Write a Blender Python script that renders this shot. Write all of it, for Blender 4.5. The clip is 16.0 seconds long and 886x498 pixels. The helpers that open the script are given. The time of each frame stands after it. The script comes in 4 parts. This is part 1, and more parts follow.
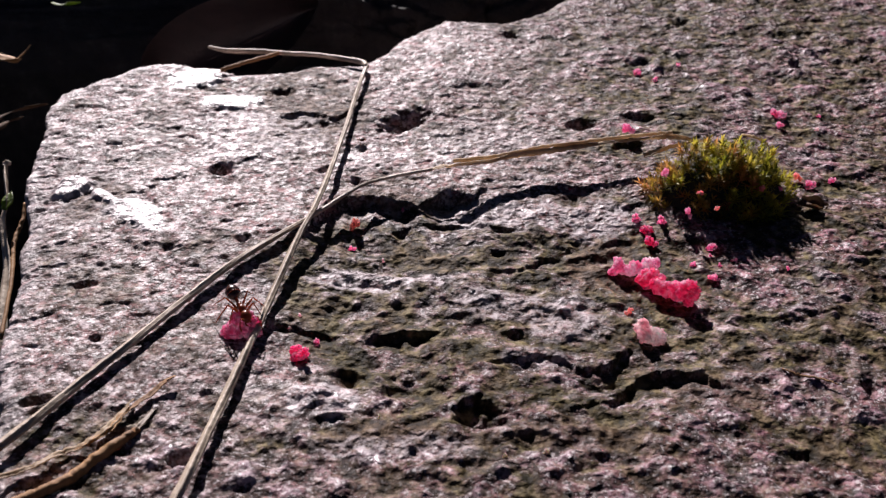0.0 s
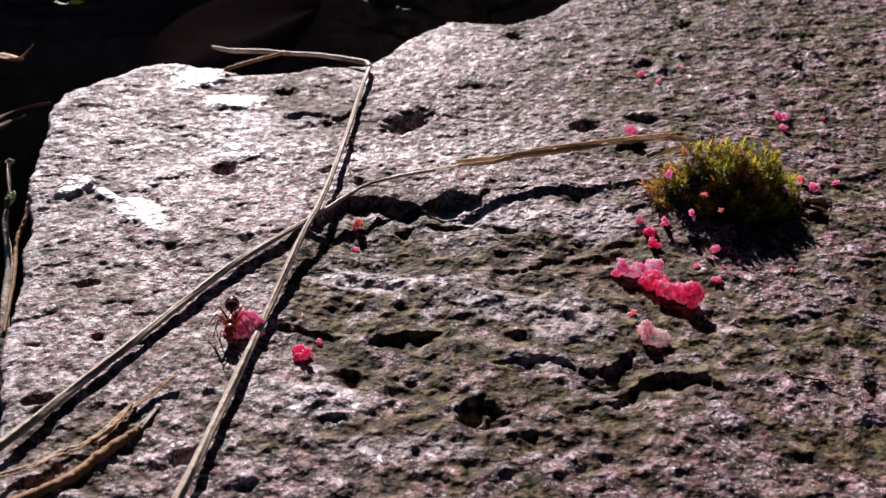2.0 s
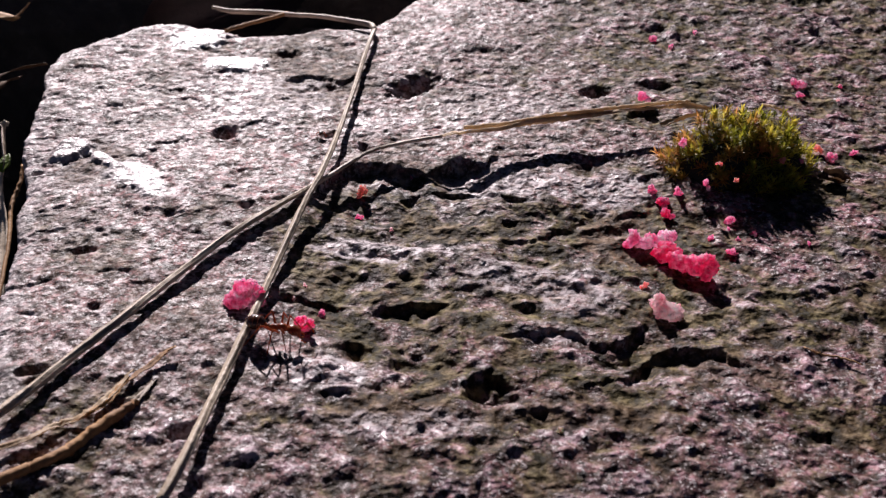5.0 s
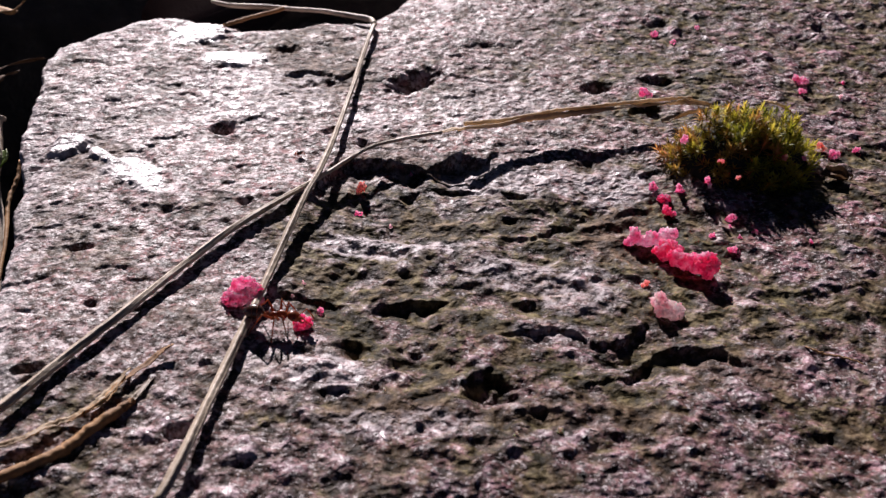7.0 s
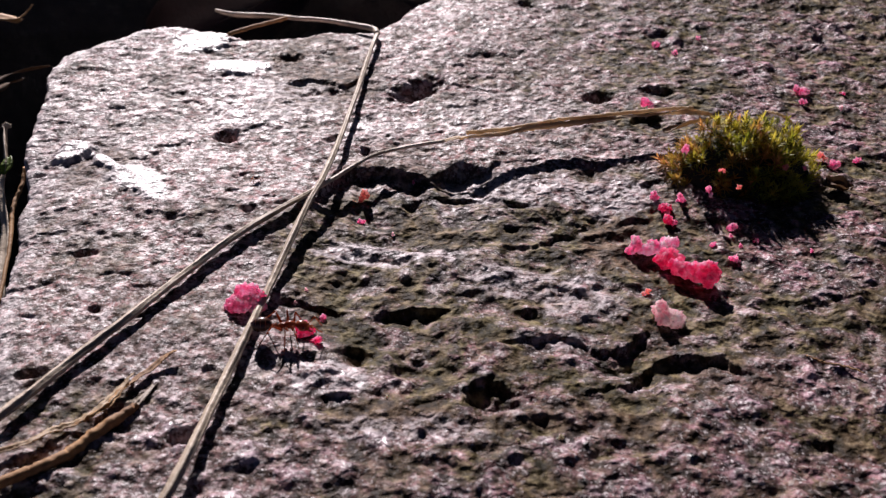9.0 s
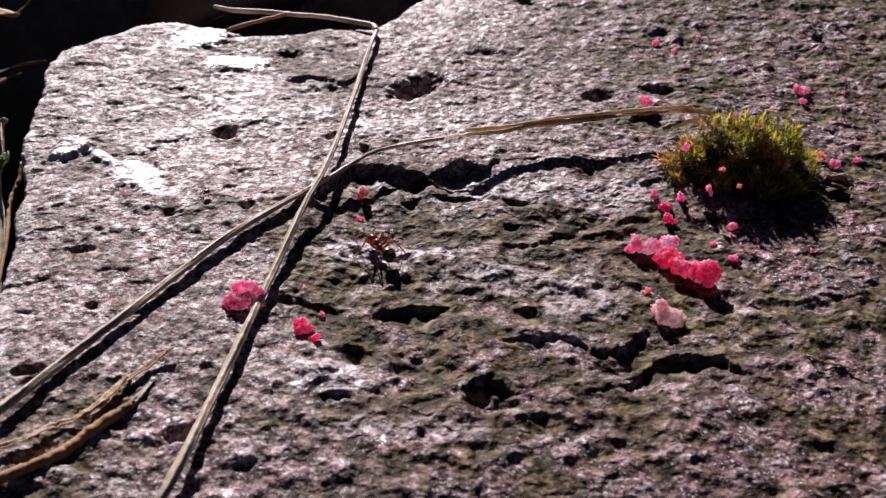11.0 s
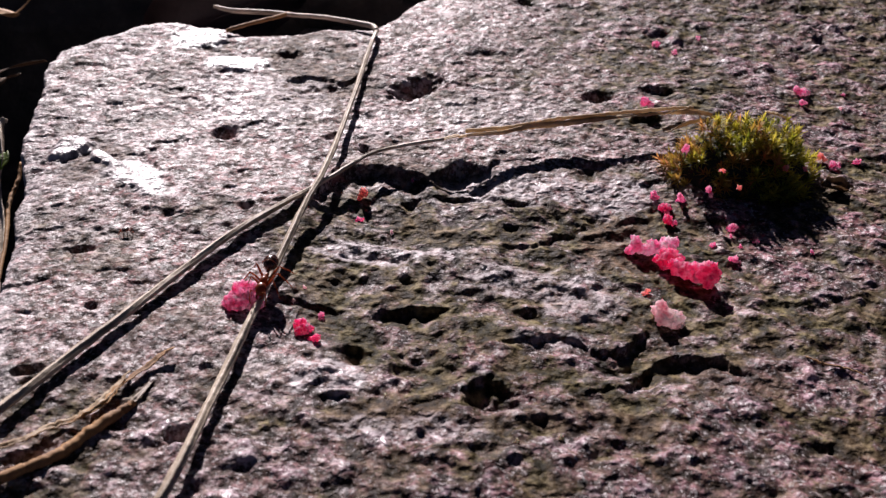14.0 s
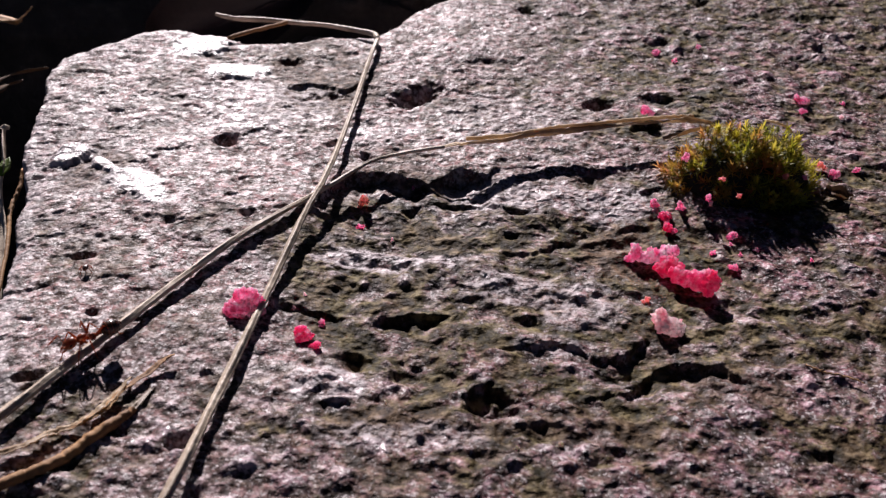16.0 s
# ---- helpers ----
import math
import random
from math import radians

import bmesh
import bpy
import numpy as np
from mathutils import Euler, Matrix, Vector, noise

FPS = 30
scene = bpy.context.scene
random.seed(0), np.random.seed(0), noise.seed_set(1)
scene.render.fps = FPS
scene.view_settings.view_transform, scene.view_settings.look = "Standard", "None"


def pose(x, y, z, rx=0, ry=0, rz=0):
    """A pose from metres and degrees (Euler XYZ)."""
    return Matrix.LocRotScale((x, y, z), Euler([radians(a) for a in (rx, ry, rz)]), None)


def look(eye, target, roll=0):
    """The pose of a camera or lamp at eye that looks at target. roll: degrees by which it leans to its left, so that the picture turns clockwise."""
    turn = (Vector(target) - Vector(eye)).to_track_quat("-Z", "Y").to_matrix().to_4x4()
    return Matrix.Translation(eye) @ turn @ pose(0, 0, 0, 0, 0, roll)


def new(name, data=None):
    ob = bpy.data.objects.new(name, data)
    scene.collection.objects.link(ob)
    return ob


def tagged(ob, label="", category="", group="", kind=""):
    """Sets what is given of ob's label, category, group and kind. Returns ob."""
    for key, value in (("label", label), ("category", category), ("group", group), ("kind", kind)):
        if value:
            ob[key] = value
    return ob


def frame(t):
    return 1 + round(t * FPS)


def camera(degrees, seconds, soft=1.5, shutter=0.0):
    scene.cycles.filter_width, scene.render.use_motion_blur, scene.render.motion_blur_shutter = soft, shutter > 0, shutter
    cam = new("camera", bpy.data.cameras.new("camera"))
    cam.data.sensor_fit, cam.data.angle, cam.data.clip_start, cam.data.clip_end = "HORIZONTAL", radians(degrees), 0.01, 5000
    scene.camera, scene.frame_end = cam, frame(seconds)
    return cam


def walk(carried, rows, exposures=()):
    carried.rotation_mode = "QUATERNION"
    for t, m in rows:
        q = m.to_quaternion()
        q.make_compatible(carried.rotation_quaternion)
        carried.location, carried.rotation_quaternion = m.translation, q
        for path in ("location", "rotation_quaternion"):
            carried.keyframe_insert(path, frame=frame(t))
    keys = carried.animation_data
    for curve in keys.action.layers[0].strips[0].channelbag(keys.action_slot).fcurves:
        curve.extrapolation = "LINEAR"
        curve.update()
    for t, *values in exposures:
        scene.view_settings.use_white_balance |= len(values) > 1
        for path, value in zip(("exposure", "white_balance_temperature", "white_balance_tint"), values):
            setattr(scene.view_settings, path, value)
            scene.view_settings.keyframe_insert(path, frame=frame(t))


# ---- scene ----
MM = 0.001
EXPOSURE, KELVIN, TINT = 0.60, 6400, 21
cam = camera(45.0, 16.0, soft=1.35)
cam.data.dof.use_dof, cam.data.dof.focus_distance, cam.data.dof.aperture_fstop = True, 0.118, 82.0
# seconds, place in millimetres, turn in degrees
PATH = [
    (0, 0.00, -101.21, 64.48, 57.50, -0.00, 0.00),
    (0.5, -0.07, -100.80, 64.20, 57.36, 0.02, -0.04),
    (1, -0.10, -101.19, 64.39, 57.47, -0.08, 0.04),
    (1.5, -0.08, -101.04, 64.33, 57.57, -0.07, 0.08),
    (2, -0.26, -101.14, 64.23, 57.61, -0.20, 0.18),
    (2.5, -0.47, -101.26, 64.28, 57.62, -0.29, 0.24),
    (3, -0.56, -101.20, 64.12, 57.60, -0.33, 0.39),
    (3.5, -0.74, -101.32, 64.12, 57.63, -0.43, 0.61),
    (4, -0.81, -99.99, 63.57, 57.03, -0.49, 0.79),
    (4.5, -0.73, -99.01, 63.21, 56.16, -0.54, 0.68),
    (4.7, -0.89, -98.52, 62.72, 55.96, -0.58, 0.50),
    (7, -0.83, -97.21, 62.60, 55.42, -0.69, 0.57),
    (7.5, -0.80, -97.16, 62.50, 55.48, -0.59, 0.55),
    (8, -1.11, -97.34, 62.51, 55.60, -0.87, 0.70),
    (8.5, -0.93, -97.37, 62.53, 55.72, -0.80, 0.65),
    (9, -0.95, -97.81, 62.71, 55.96, -0.86, 0.75),
    (11.5, -1.31, -97.41, 62.37, 55.85, -1.25, 0.72),
    (12, -1.09, -97.50, 62.62, 55.87, -1.09, 0.70),
    (12.5, -1.24, -97.52, 62.52, 55.96, -1.23, 0.68),
    (13, -1.19, -97.36, 62.39, 55.87, -1.20, 0.70),
    (13.5, -1.36, -97.30, 62.33, 55.85, -1.29, 0.66),
    (14, -1.37, -97.41, 62.36, 55.91, -1.34, 0.75),
    (14.5, -1.26, -97.18, 62.43, 55.80, -1.31, 0.72),
    (15, -1.29, -97.44, 62.42, 55.97, -1.36, 0.74),
    (15.5, -1.56, -97.65, 62.41, 56.21, -1.49, 0.89),
    (16, -1.38, -97.59, 62.50, 56.30, -1.44, 0.84),
]
walk(cam, [(t, pose(x * MM, y * MM, z * MM, rx, ry, rz)) for t, x, y, z, rx, ry, rz in PATH], exposures=[(0, EXPOSURE, KELVIN, TINT), (16, EXPOSURE, KELVIN, TINT)])

# ---- light: low sun ahead and to the left, clear sky ----
SUN_UP, SUN_LEFT = 27.0, 13.0
sun_from = Vector((-math.sin(radians(SUN_LEFT)) * math.cos(radians(SUN_UP)), math.cos(radians(SUN_LEFT)) * math.cos(radians(SUN_UP)), math.sin(radians(SUN_UP))))
sun_data = bpy.data.lights.new("sun", "SUN")
sun_data.energy, sun_data.angle, sun_data.color = 5.0, radians(0.55), (1.0, 0.965, 0.92)
sun = new("sun", sun_data)
sun.matrix_world = look(sun_from * 3, (0, 0, 0))

world = bpy.data.worlds.new("sky")
scene.world = world
world.use_nodes = True
sky = world.node_tree.nodes.new("ShaderNodeTexSky")
sky.sky_type, sky.sun_disc = "NISHITA", False
sky.air_density, sky.dust_density, sky.ozone_density = 0.15, 0.1, 1.0
sky.altitude = 5000
sky.sun_elevation, sky.sun_rotation = radians(SUN_UP), radians(-SUN_LEFT)
backing = world.node_tree.nodes["Background"]
backing.inputs["Strength"].default_value = 0.05
world.node_tree.links.new(sky.outputs["Color"], backing.inputs["Color"])


# ---- materials ----
class Nodes:
    """A short way to write node trees."""

    def __init__(self, name):
        self.mat = bpy.data.materials.new(name)
        self.mat.use_nodes = True
        self.tree = self.mat.node_tree
        self.shader = self.tree.nodes["Principled BSDF"]
        self.out = self.tree.nodes["Material Output"]
        self.coords = self.tree.nodes.new("ShaderNodeTexCoord").outputs["Object"]

    def link(self, a, b):
        self.tree.links.new(a, b)

    def put(self, socket, value):
        if isinstance(value, bpy.types.NodeSocket):
            self.link(value, socket)
        else:
            socket.default_value = value

    def noise(self, scale, detail=4.0, rough=0.6, squash=None, distortion=0.0):
        n = self.tree.nodes.new("ShaderNodeTexNoise")
        n.inputs["Scale"].default_value, n.inputs["Detail"].default_value = scale, detail
        n.inputs["Roughness"].default_value, n.inputs["Distortion"].default_value = rough, distortion
        coords = self.coords
        if squash:
            m = self.tree.nodes.new("ShaderNodeMapping")
            m.inputs["Scale"].default_value = squash
            self.link(coords, m.inputs["Vector"])
            coords = m.outputs["Vector"]
        self.link(coords, n.inputs["Vector"])
        return n.outputs["Fac"]

    def ramp(self, fac, *stops):
        r = self.tree.nodes.new("ShaderNodeValToRGB")
        while len(r.color_ramp.elements) < len(stops):
            r.color_ramp.elements.new(0.5)
        for e, (at, colour) in zip(r.color_ramp.elements, stops):
            e.position = at
            e.color = (*colour, 1) if isinstance(colour, tuple) else (colour, colour, colour, 1)
        self.link(fac, r.inputs["Fac"])
        return r.outputs["Color"]

    def mix(self, fac, a, b):
        m = self.tree.nodes.new("ShaderNodeMix")
        m.data_type = "RGBA"
        self.put(m.inputs[0], fac)
        self.put(m.inputs[6], a if isinstance(a, bpy.types.NodeSocket) else (*a, 1))
        self.put(m.inputs[7], b if isinstance(b, bpy.types.NodeSocket) else (*b, 1))
        return m.outputs[2]

    def maths(self, op, a, b=0.0):
        m = self.tree.nodes.new("ShaderNodeMath")
        m.operation = op
        self.put(m.inputs[0], a)
        self.put(m.inputs[1], b)
        return m.outputs[0]

    def attribute(self, name):
        a = self.tree.nodes.new("ShaderNodeAttribute")
        a.attribute_name = name
        return a.outputs["Fac"]

    def random(self):
        return self.tree.nodes.new("ShaderNodeObjectInfo").outputs["Random"]

    def island(self):
        return self.tree.nodes.new("ShaderNodeNewGeometry").outputs["Random Per Island"]

    def bump(self, height, distance, strength=1.0, normal=None):
        b = self.tree.nodes.new("ShaderNodeBump")
        b.inputs["Distance"].default_value, b.inputs["Strength"].default_value = distance, strength
        self.link(height, b.inputs["Height"])
        if normal is not None:
            self.link(normal, b.inputs["Normal"])
        return b.outputs["Normal"]

    def set(self, **values):
        for key, value in values.items():
            self.put(self.shader.inputs[key.replace("_", " ")], value)
        return self

    def thin(self, colour, share):
        """Let part of the light shine through."""
        t = self.tree.nodes.new("ShaderNodeBsdfTranslucent")
        self.put(t.inputs["Color"], colour if isinstance(colour, bpy.types.NodeSocket) else (*colour, 1))
        m = self.tree.nodes.new("ShaderNodeMixShader")
        m.inputs["Fac"].default_value = share
        self.link(self.shader.outputs[0], m.inputs[1])
        self.link(t.outputs[0], m.inputs[2])
        self.link(m.outputs[0], self.out.inputs["Surface"])
        return self


def stone_material():
    n = Nodes("weathered_stone")
    mid, fine, grain = n.noise(540, 5, 0.66), n.noise(950, 4, 0.66), n.noise(2300, 3, 0.65)
    hue, patch = n.noise(520, 5, 0.7, distortion=0.4), n.noise(190, 5, 0.68)
    tint, film, pale, worn_lit, crest = (n.attribute(k) for k in ("tint", "film", "pale", "worn_lit", "crest"))
    tone = n.maths("ADD", n.maths("MULTIPLY", mid, 0.55), n.maths("MULTIPLY", fine, 0.45))
    violet = n.ramp(tone, (0.43, (0.018, 0.011, 0.013)), (0.50, (0.080, 0.053, 0.063)), (0.575, (0.345, 0.255, 0.29)))
    rosy = n.ramp(tone, (0.43, (0.026, 0.007, 0.009)), (0.50, (0.125, 0.038, 0.050)), (0.575, (0.39, 0.165, 0.21)))
    corner = n.ramp(tone, (0.43, (0.050, 0.029, 0.021)), (0.50, (0.175, 0.112, 0.102)), (0.57, (0.66, 0.565, 0.57)))
    olive = n.ramp(tone, (0.42, (0.012, 0.010, 0.004)), (0.50, (0.052, 0.040, 0.016)), (0.60, (0.20, 0.160, 0.080)))
    brown = n.ramp(tone, (0.42, (0.024, 0.012, 0.007)), (0.50, (0.078, 0.046, 0.028)), (0.60, (0.21, 0.142, 0.100)))
    red_share = n.maths("MULTIPLY", tint, n.ramp(patch, (0.40, 0.08), (0.55, 1.0)))
    colour = n.mix(red_share, violet, rosy)
    colour = n.mix(pale, colour, corner)
    # rosy, rusty and greenish mottling
    colour = n.mix(n.ramp(hue, (0.51, 0.0), (0.58, 0.65)), colour, brown)
    colour = n.mix(n.maths("MULTIPLY", n.ramp(n.noise(610, 5, 0.7), (0.52, 0.0), (0.59, 0.7)), n.maths("MAXIMUM", pale, 0.5)), colour, (0.43, 0.215, 0.215))
    # knob tops: lilac of their own, lightened further to paint their highlights
    colour = n.mix(n.maths("MULTIPLY", crest, n.ramp(fine, (0.44, 0.05), (0.57, 0.65))), colour, n.mix(tint, (0.44, 0.355, 0.395), (0.42, 0.265, 0.32)))
    # single light and dark mineral grains
    colour = n.mix(n.ramp(grain, (0.55, 0.0), (0.62, 0.8)), colour, (0.58, 0.52, 0.525))
    colour = n.mix(n.ramp(n.noise(1700, 3, 0.62), (0.55, 0.0), (0.63, 0.8)), colour, (0.024, 0.017, 0.016))
    bare = n.noise(230, 6, 0.72, distortion=0.3)
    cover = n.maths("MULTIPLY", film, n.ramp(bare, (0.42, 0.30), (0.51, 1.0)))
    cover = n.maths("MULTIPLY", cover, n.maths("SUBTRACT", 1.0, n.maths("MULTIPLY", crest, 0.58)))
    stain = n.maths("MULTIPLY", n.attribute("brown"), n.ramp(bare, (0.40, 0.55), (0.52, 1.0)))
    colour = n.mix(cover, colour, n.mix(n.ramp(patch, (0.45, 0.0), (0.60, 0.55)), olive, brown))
    colour = n.mix(stain, colour, brown)
    cover = n.maths("MAXIMUM", cover, stain)
    # pale tint paints the bright sheen of worn tops and the rim light
    colour = n.mix(n.maths("MULTIPLY", worn_lit, n.ramp(fine, (0.40, 0.25), (0.56, 0.8))), colour, (0.66, 0.61, 0.62))
    # pale flecks colour the crust and stand in for glare on it
    colour = n.mix(n.maths("MULTIPLY", n.attribute("glare_crust"), n.ramp(n.noise(1000, 4, 0.68), (0.44, 0.0), (0.55, 0.75))), colour, (0.52, 0.46, 0.475))
    # worn, polished spots shine; film and dusty grain do not
    polish = n.maths("MULTIPLY", n.ramp(n.noise(760, 5, 0.7), (0.47, 0.0), (0.58, 1.0)), n.maths("ADD", 0.22, n.maths("ADD", n.maths("MULTIPLY", pale, 0.25), n.maths("MULTIPLY", crest, 0.55))))
    polish = n.maths("ADD", polish, n.maths("MULTIPLY", n.attribute("glare_crust"), n.ramp(fine, (0.46, 0.0), (0.58, 0.45))))
    polish = n.maths("ADD", polish, n.maths("MULTIPLY", n.ramp(bare, (0.38, 1.0), (0.48, 0.0)), n.ramp(fine, (0.46, 0.0), (0.60, 0.40))))
    polish = n.maths("MULTIPLY", polish, n.maths("SUBTRACT", 1.0, n.maths("MULTIPLY", cover, 0.85)))
    polish = n.maths("MINIMUM", n.maths("MAXIMUM", polish, n.maths("MULTIPLY", worn_lit, n.ramp(fine, (0.40, 0.35), (0.54, 0.9)))), 1.0)
    gloss = n.maths("SUBTRACT", 0.68, n.maths("MULTIPLY", polish, 0.30))
    shine = n.maths("ADD", 0.08, n.maths("MULTIPLY", polish, 0.72))
    coarse = n.maths("ADD", 0.22, n.maths("MULTIPLY", n.maths("SUBTRACT", 1.0, pale), 0.78))
    normal = n.bump(n.maths("MULTIPLY", n.noise(480, 2, 0.45), coarse), 0.0012, 1.0)
    normal = n.bump(n.noise(1300, 2, 0.5), 0.00030, 1.0, normal)
    normal = n.bump(n.noise(3300, 2, 0.6), 0.00006, 1.0, normal)
    return n.set(Base_Color=colour, Roughness=gloss, Specular_IOR_Level=shine, Normal=normal).mat


def dark_rock_material():
    n = Nodes("dark_rock")
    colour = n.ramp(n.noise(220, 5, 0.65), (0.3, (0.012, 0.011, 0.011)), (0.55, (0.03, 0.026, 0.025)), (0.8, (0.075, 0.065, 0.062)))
    return n.set(Base_Color=colour, Roughness=0.7, Normal=n.bump(n.noise(700, 4, 0.7), 0.0006, 1.0)).mat


def soil_material():
    n = Nodes("damp_soil")
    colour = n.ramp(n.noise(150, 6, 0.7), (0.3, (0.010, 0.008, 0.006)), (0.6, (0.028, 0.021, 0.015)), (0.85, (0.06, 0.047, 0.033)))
    return n.set(Base_Color=colour, Roughness=0.85, Normal=n.bump(n.noise(420, 5, 0.75), 0.002, 1.0)).mat


def straw_material(name, dark, mid, pale, gloss=0.55, glow=0.0):
    n = Nodes(name)
    streak = n.noise(900, 3, 0.6, squash=(1, 1, 1))
    patch = n.noise(110, 4, 0.6)
    colour = n.ramp(patch, (0.30, dark), (0.52, mid), (0.74, pale))
    colour = n.mix(n.ramp(streak, (0.48, 0.0), (0.68, 0.45)), colour, dark)
    n.set(Base_Color=colour, Roughness=gloss, Specular_IOR_Level=0.35, Normal=n.bump(streak, 0.00015, 1.0))
    return n.thin(colour, glow).mat if glow else n.mat


def leaf_material(name, dark, pale, glow=0.4):
    n = Nodes(name)
    colour = n.ramp(n.noise(300, 4, 0.65), (0.3, dark), (0.7, pale))
    return n.set(Base_Color=colour, Roughness=0.5, Normal=n.bump(n.noise(900, 3, 0.6), 0.0002, 0.8)).thin(colour, glow).mat


def moss_material(name, pick, stops):
    """stops: the colours that the shoots take by chance."""
    n = Nodes(name)
    choice = n.random() if pick == "object" else n.island()
    colour = n.ramp(choice, *stops)
    colour = n.mix(n.ramp(n.noise(1400, 2, 0.6), (0.4, 0.0), (0.75, 0.5)), colour, (0.30, 0.26, 0.05))
    return n.set(Base_Color=colour, Roughness=0.5).thin(colour, 0.62).mat


def crumb_material(name, deep, bright, pale):
    n = Nodes(name)
    colour = n.ramp(n.noise(620, 4, 0.65), (0.32, deep), (0.47, bright), (0.61, pale))
    n.set(Base_Color=colour, Roughness=0.38, Specular_IOR_Level=0.5, Normal=n.bump(n.noise(1700, 4, 0.7), 0.0003, 1.0))
    n.set(Subsurface_Weight=0.9, Subsurface_Radius=(1.0, 0.55, 0.7), Subsurface_Scale=0.0022)
    return n.thin(colour, 0.72).mat


def cuticle_material(name, dark, bright, gloss, glow=0.0):
    n = Nodes(name)
    colour = n.ramp(n.noise(900, 3, 0.6), (0.35, dark), (0.65, bright))
    n.set(Base_Color=colour, Roughness=gloss, Specular_IOR_Level=0.6, Normal=n.bump(n.noise(6000, 2, 0.6), 0.00003, 0.7))
    return n.thin(bright, glow).mat if glow else n.mat


STONE, ROCK, SOIL = stone_material(), dark_rock_material(), soil_material()
STRAW_GREY = straw_material("bleached_straw", (0.14, 0.098, 0.064), (0.50, 0.40, 0.30), (0.76, 0.66, 0.53))
STRAW_TAN = straw_material("dried_sheath", (0.26, 0.15, 0.07), (0.68, 0.52, 0.34), (0.88, 0.76, 0.58), glow=0.45)
STRAW_BROWN = straw_material("brown_blade", (0.13, 0.055, 0.018), (0.38, 0.20, 0.075), (0.58, 0.36, 0.165), 0.7)
LITTER = leaf_material("brown_leaf", (0.05, 0.025, 0.012), (0.16, 0.09, 0.045), 0.25)
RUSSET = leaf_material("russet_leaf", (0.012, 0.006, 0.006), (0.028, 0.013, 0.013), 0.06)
GREEN = leaf_material("fresh_blade", (0.06, 0.12, 0.01), (0.25, 0.34, 0.04), 0.4)
MOSS_STOPS = ((0.0, (0.03, 0.045, 0.006)), (0.2, (0.20, 0.22, 0.015)), (0.5, (0.48, 0.43, 0.035)), (0.95, (0.66, 0.54, 0.08)))
RUST_STOPS = ((0.0, (0.06, 0.05, 0.01)), (0.3, (0.36, 0.24, 0.03)), (0.6, (0.52, 0.30, 0.06)), (0.95, (0.60, 0.26, 0.10)))
MOSS, MOSS_FILL = moss_material("moss_shoot", "object", MOSS_STOPS), moss_material("moss_fill", "island", MOSS_STOPS)
MOSS_RUST = moss_material("rusty_moss_shoot", "object", RUST_STOPS)
PEAT = Nodes("moss_base").set(Base_Color=(0.022, 0.018, 0.008, 1), Roughness=0.9).mat
PINK = crumb_material("pink_crumb", (0.89, 0.08, 0.24), (0.98, 0.33, 0.54), (0.99, 0.84, 0.89))
HOT = crumb_material("deep_pink_crumb", (0.84, 0.03, 0.14), (0.96, 0.12, 0.31), (0.98, 0.52, 0.65))
PALE = crumb_material("pale_crumb", (0.95, 0.34, 0.42), (0.97, 0.68, 0.70), (0.97, 0.92, 0.91))
CORAL = crumb_material("coral_crumb", (0.90, 0.20, 0.22), (0.96, 0.40, 0.34), (0.97, 0.60, 0.50))
GRIT = crumb_material("pale_grit", (0.40, 0.32, 0.20), (0.55, 0.47, 0.33), (0.70, 0.64, 0.52))
RED_CUTICLE = cuticle_material("red_brown_cuticle", (0.16, 0.030, 0.009), (0.46, 0.11, 0.028), 0.28, 0.3)
LEG_CUTICLE = cuticle_material("amber_leg", (0.20, 0.04, 0.012), (0.55, 0.16, 0.04), 0.35, 0.45)
DARK_CUTICLE = cuticle_material("dark_gaster", (0.016, 0.007, 0.004), (0.085, 0.026, 0.011), 0.26)
EYE = Nodes("eye").set(Base_Color=(0.005, 0.004, 0.004, 1), Roughness=0.15).mat


